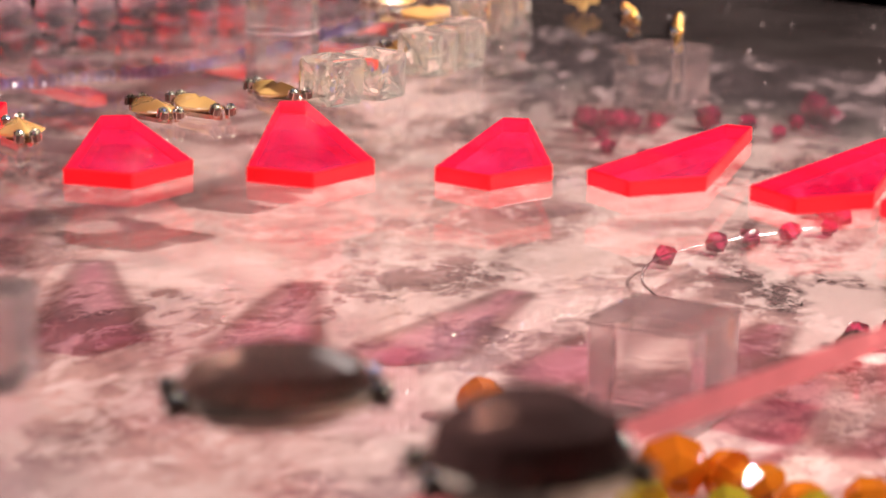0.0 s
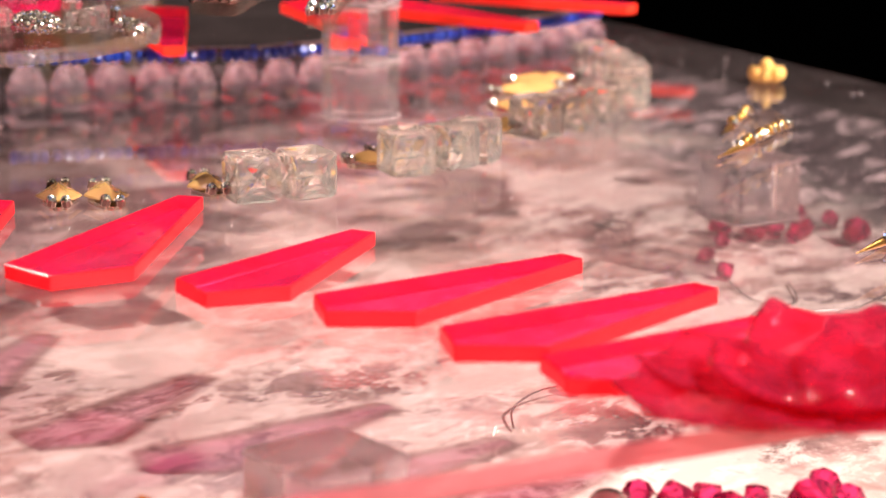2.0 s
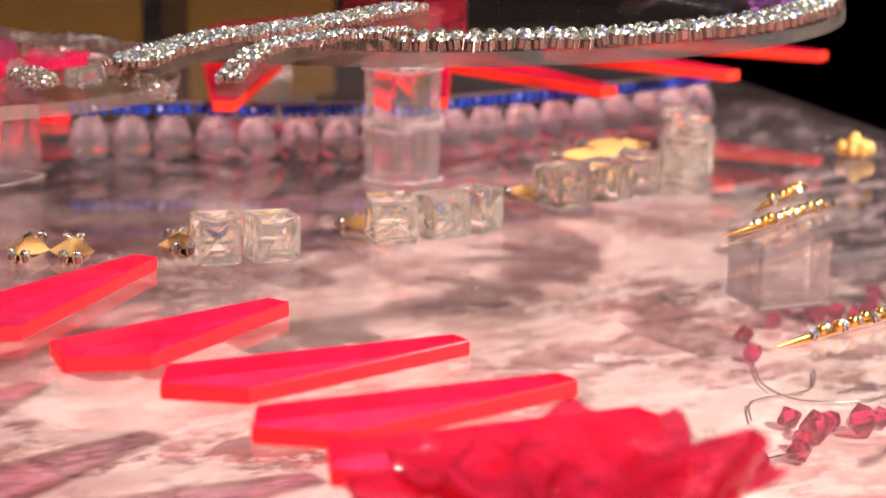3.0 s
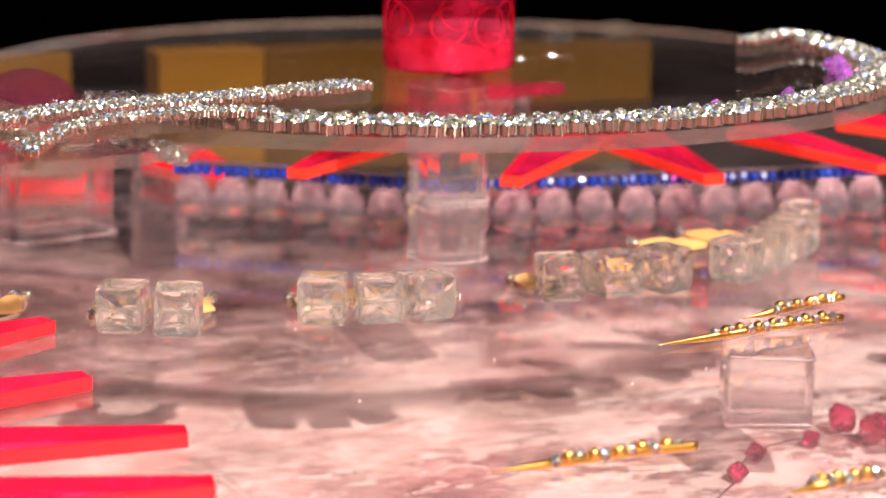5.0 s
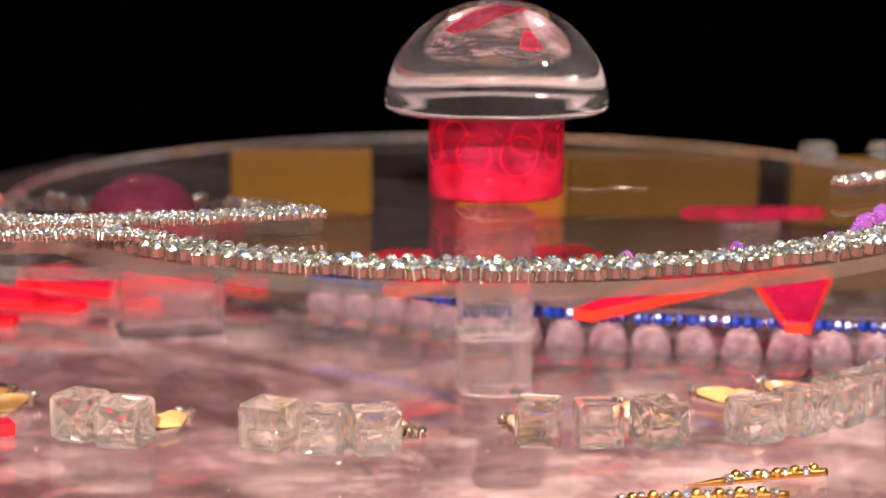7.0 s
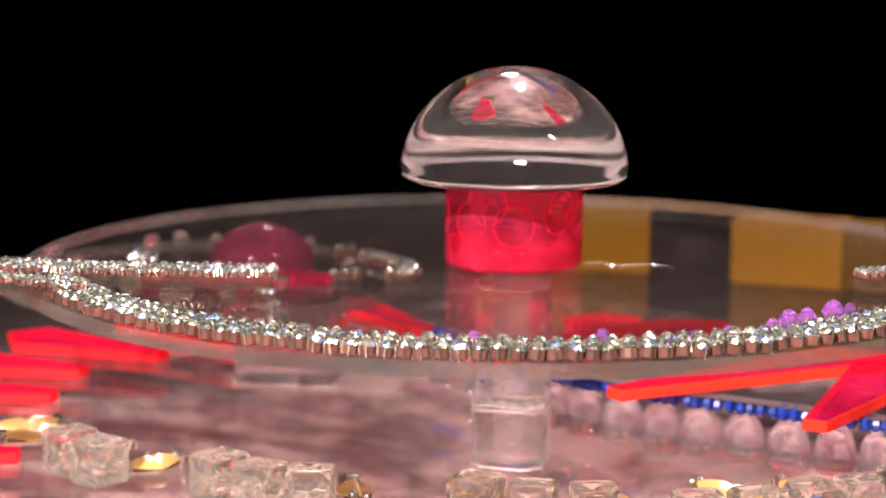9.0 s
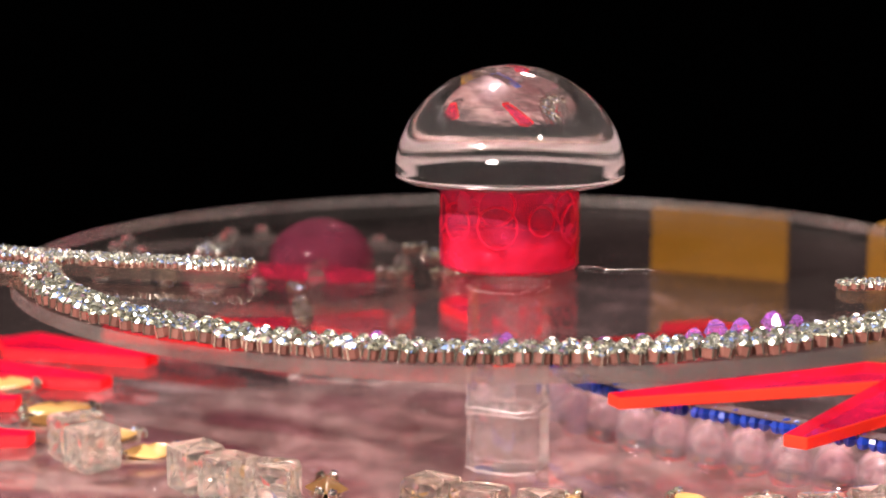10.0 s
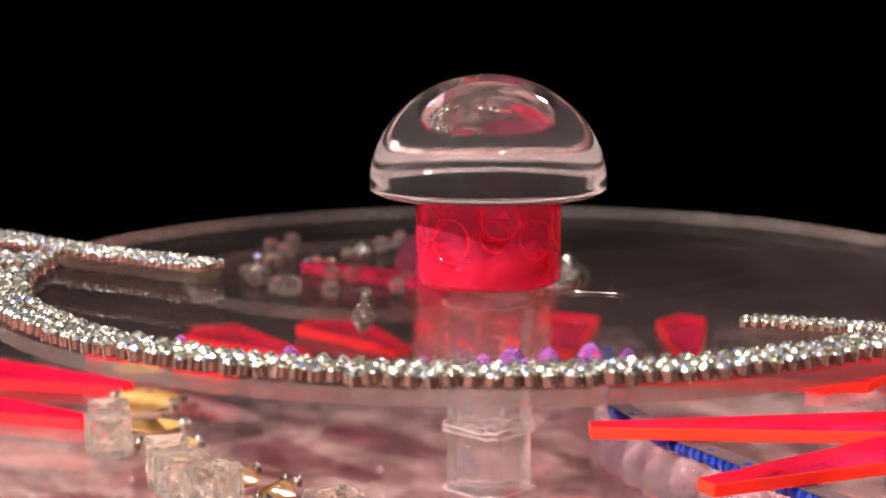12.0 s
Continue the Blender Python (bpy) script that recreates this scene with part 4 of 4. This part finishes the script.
bead_string("lime_strand", [(-0.1800, -0.1190), (-0.1780, -0.1290), (-0.1700, -0.1400), (-0.1560, -0.1420), (-0.1480, -0.1480), (-0.1820, -0.1090)], 0.0032, LIME, "yellow-green faceted glass beads", "bead strand", wire=False)
lead = part("wire_end", tube([(-0.0790, -0.0925, BOARD_Z + 0.0004), (-0.0735, -0.0885, BOARD_Z + 0.0016), (-0.0660, -0.0880, BOARD_Z + 0.0026), (-0.0568, -0.0892, BOARD_Z + 0.0021)], 0.00022), WIRE)
tagged(lead, "loose silver wire end curving over the board", "wire")
part_ring = part("jump_ring", lathe([(0.0024, 0), (0.0028, 0.0003), (0.0024, 0.0006), (0.0021, 0.0003)], 24), WIRE)
part_ring.matrix_world = pose(-0.1046, -0.1258, BOARD_Z + 0.0026, 70, 0, 118)
tagged(part_ring, "small silver jump ring on the board", "jump ring")
for pts in ([(0.0265, -0.0700), (0.0150, -0.0820), (0.0120, -0.0930), (0.0220, -0.1010), (0.0400, -0.1000)], [(0.0300, -0.0820), (0.0180, -0.0900), (0.0050, -0.0880), (-0.0050, -0.0960)]):
    ob = part("thread", tube([(x, y, BOARD_Z + 0.0006) for x, y in pts], 0.0002), WIRE)
    tagged(ob, "fine grey thread curling over the board", "thread")


# hot pink resin flower on the sheet
def petal(length, width, cup, curl):
    bm = bmesh.new()
    rows = []
    for i in range(9):
        t = i / 8
        w = width * 1.45 * math.sin(math.pi * (0.12 + 0.70 * t)) ** 0.6
        row = []
        for j in range(7):
            s = j / 3 - 1
            row.append(bm.verts.new((length * t, w * s * 0.5, cup * s * s + curl * t * t + 0.0006 * math.sin(9 * t + 5 * s))))
        rows.append(row)
    for a, b in zip(rows, rows[1:]):
        for j in range(6):
            bm.faces.new((a[j], a[j + 1], b[j + 1], b[j]))
    bmesh.ops.recalc_face_normals(bm, faces=bm.faces)
    bmesh.ops.solidify(bm, geom=list(bm.faces), thickness=0.0013)
    return bm


flower = base_of("resin_flower", -0.1255, -0.1690, 0, "hot pink translucent resin flower with curled petals", "flower")
for k, (a, ln, w, c, cu, up) in enumerate(((95, 0.022, 0.015, 0.004, 0.005, 14), (150, 0.024, 0.017, 0.004, 0.004, 10), (205, 0.022, 0.016, 0.004, 0.007, 16), (265, 0.021, 0.015, 0.004, 0.006, 12), (325, 0.022, 0.015, 0.005, 0.009, 24), (30, 0.023, 0.014, 0.005, 0.008, 22), (120, 0.014, 0.013, 0.005, 0.006, 42), (240, 0.013, 0.013, 0.005, 0.005, 46), (0, 0.013, 0.012, 0.005, 0.005, 44))):
    ob = part("petal", petal(ln, w, c, cu), PETAL if k < 6 else HOT, flower, smooth=True)
    ob.matrix_basis = Matrix.Rotation(radians(a), 4, "Z") @ pose(0.001, 0, 0.0016, 0, -up * 0.22, 0) @ Matrix.Diagonal((1.0, 1.0, 0.40, 1))
spike = petal(0.0150, 0.0050, 0.001, 0.0008)
part("petal", spike, PETAL, flower, smooth=True).matrix_basis = pose(0.004, -0.0155, 0.0006, 0, -62, -70)
part("heart", lathe([(0.0025, 0.0002), (0.0042, 0.0012), (0.0040, 0.0034), (0.0022, 0.0046), (0.0003, 0.0049)], 14), HOT, flower, smooth=True)


# smoky beads near the sheet's edge
def oval(x, y, rx, ry, h, mat, label):
    prof = [(0.30, 0.0), (0.72, 0.10), (1.0, 0.46), (0.86, 0.78), (0.45, 0.98), (0.0, 1.0)]
    root = base_of("oval_stone", x, y, 0.0001, label, "stone")
    bm = lathe(prof, 18)
    bmesh.ops.transform(bm, matrix=Matrix.Diagonal((rx, ry, h, 1)), verts=bm.verts)
    part("stone", bm, mat, root)
    band = lathe([(0.98, 0.26), (1.04, 0.30), (1.05, 0.44), (1.0, 0.48)], 24)
    bmesh.ops.transform(band, matrix=Matrix.Diagonal((rx, ry, h, 1)), verts=band.verts)
    part("setting", band, SILVER, root)
    for sx in (-1, 1):
        for sy in (-1, 1):
            piece("rhinestone", RHINE, root, pose(sx * rx * 0.98, sy * ry * 0.42, h * 0.30, sy * -10, sx * 12, 0) @ Matrix.Scale(0.8, 4))
    root.matrix_world = pose(x, y, 0.0001, 0, 0, -62)


oval(-0.2390, -0.0835, 0.0098, 0.0062, 0.0078, SMOKE, "smoky rose faceted oval stone in a metal setting")
oval(-0.2550, -0.1120, 0.0092, 0.0076, 0.0106, JET, "dark smoky faceted stone near the sheet's edge")

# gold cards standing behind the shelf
# the third continues the second, darkened in colour for the shade on it
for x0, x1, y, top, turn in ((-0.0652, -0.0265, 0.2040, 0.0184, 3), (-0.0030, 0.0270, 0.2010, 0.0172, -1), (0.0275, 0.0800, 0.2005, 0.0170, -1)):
    ob = part("gold_card", box(x1 - x0, 0.0014 if x0 < -0.01 else 0.0150, top, 0.0003, 1), SHADED_CARD if x0 > 0.01 else CARD)
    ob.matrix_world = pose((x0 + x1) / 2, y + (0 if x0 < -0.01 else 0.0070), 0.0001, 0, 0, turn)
    tagged(ob, "long gold box, painted darker for shade, standing on the clear sheet" if x0 > 0.01 else "dull gold card standing upright on the clear sheet", "card", "gold cards")

# added rest for the crystals, in the same darkened card colour
rest = part("dark_box", box(0.0520, 0.0140, 0.0172, 0.0004, 1), SHADED_CARD)
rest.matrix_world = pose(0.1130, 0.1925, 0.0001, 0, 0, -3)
tagged(rest, "low dark box added on the clear sheet to carry crystals", "box")
for x, w in ((0.0945, 0.0080), (0.1125, 0.0075), (0.1310, 0.0080)):
    ob = part("crystal_bead", box(w, 0.0075, 0.0046, 0.0010, 1), CRYSTAL)
    ob.matrix_world = pose(x, 0.1925, 0.0174, 0, 0, random.uniform(-25, 25))
    tagged(ob, "pale frosted crystal on top of the dark box", "crystal bead", "crystals on the dark box")

# specks of dried glue on the sheet
specks = bmesh.new()
for k in range(460):
    u, v = random.uniform(-0.19, 0.10), random.uniform(-0.20, 0.115)
    x, y = uv(u, v)
    r = random.choice((0.00012, 0.00018, 0.00026))
    bmesh.ops.create_icosphere(specks, subdivisions=1, radius=r, matrix=Matrix.Translation((x, y, r * 0.6)))
tagged(part("glue_specks", specks, FROST, smooth=True), "tiny clear specks of dried glue on the sheet", "glue", kind="stuff")
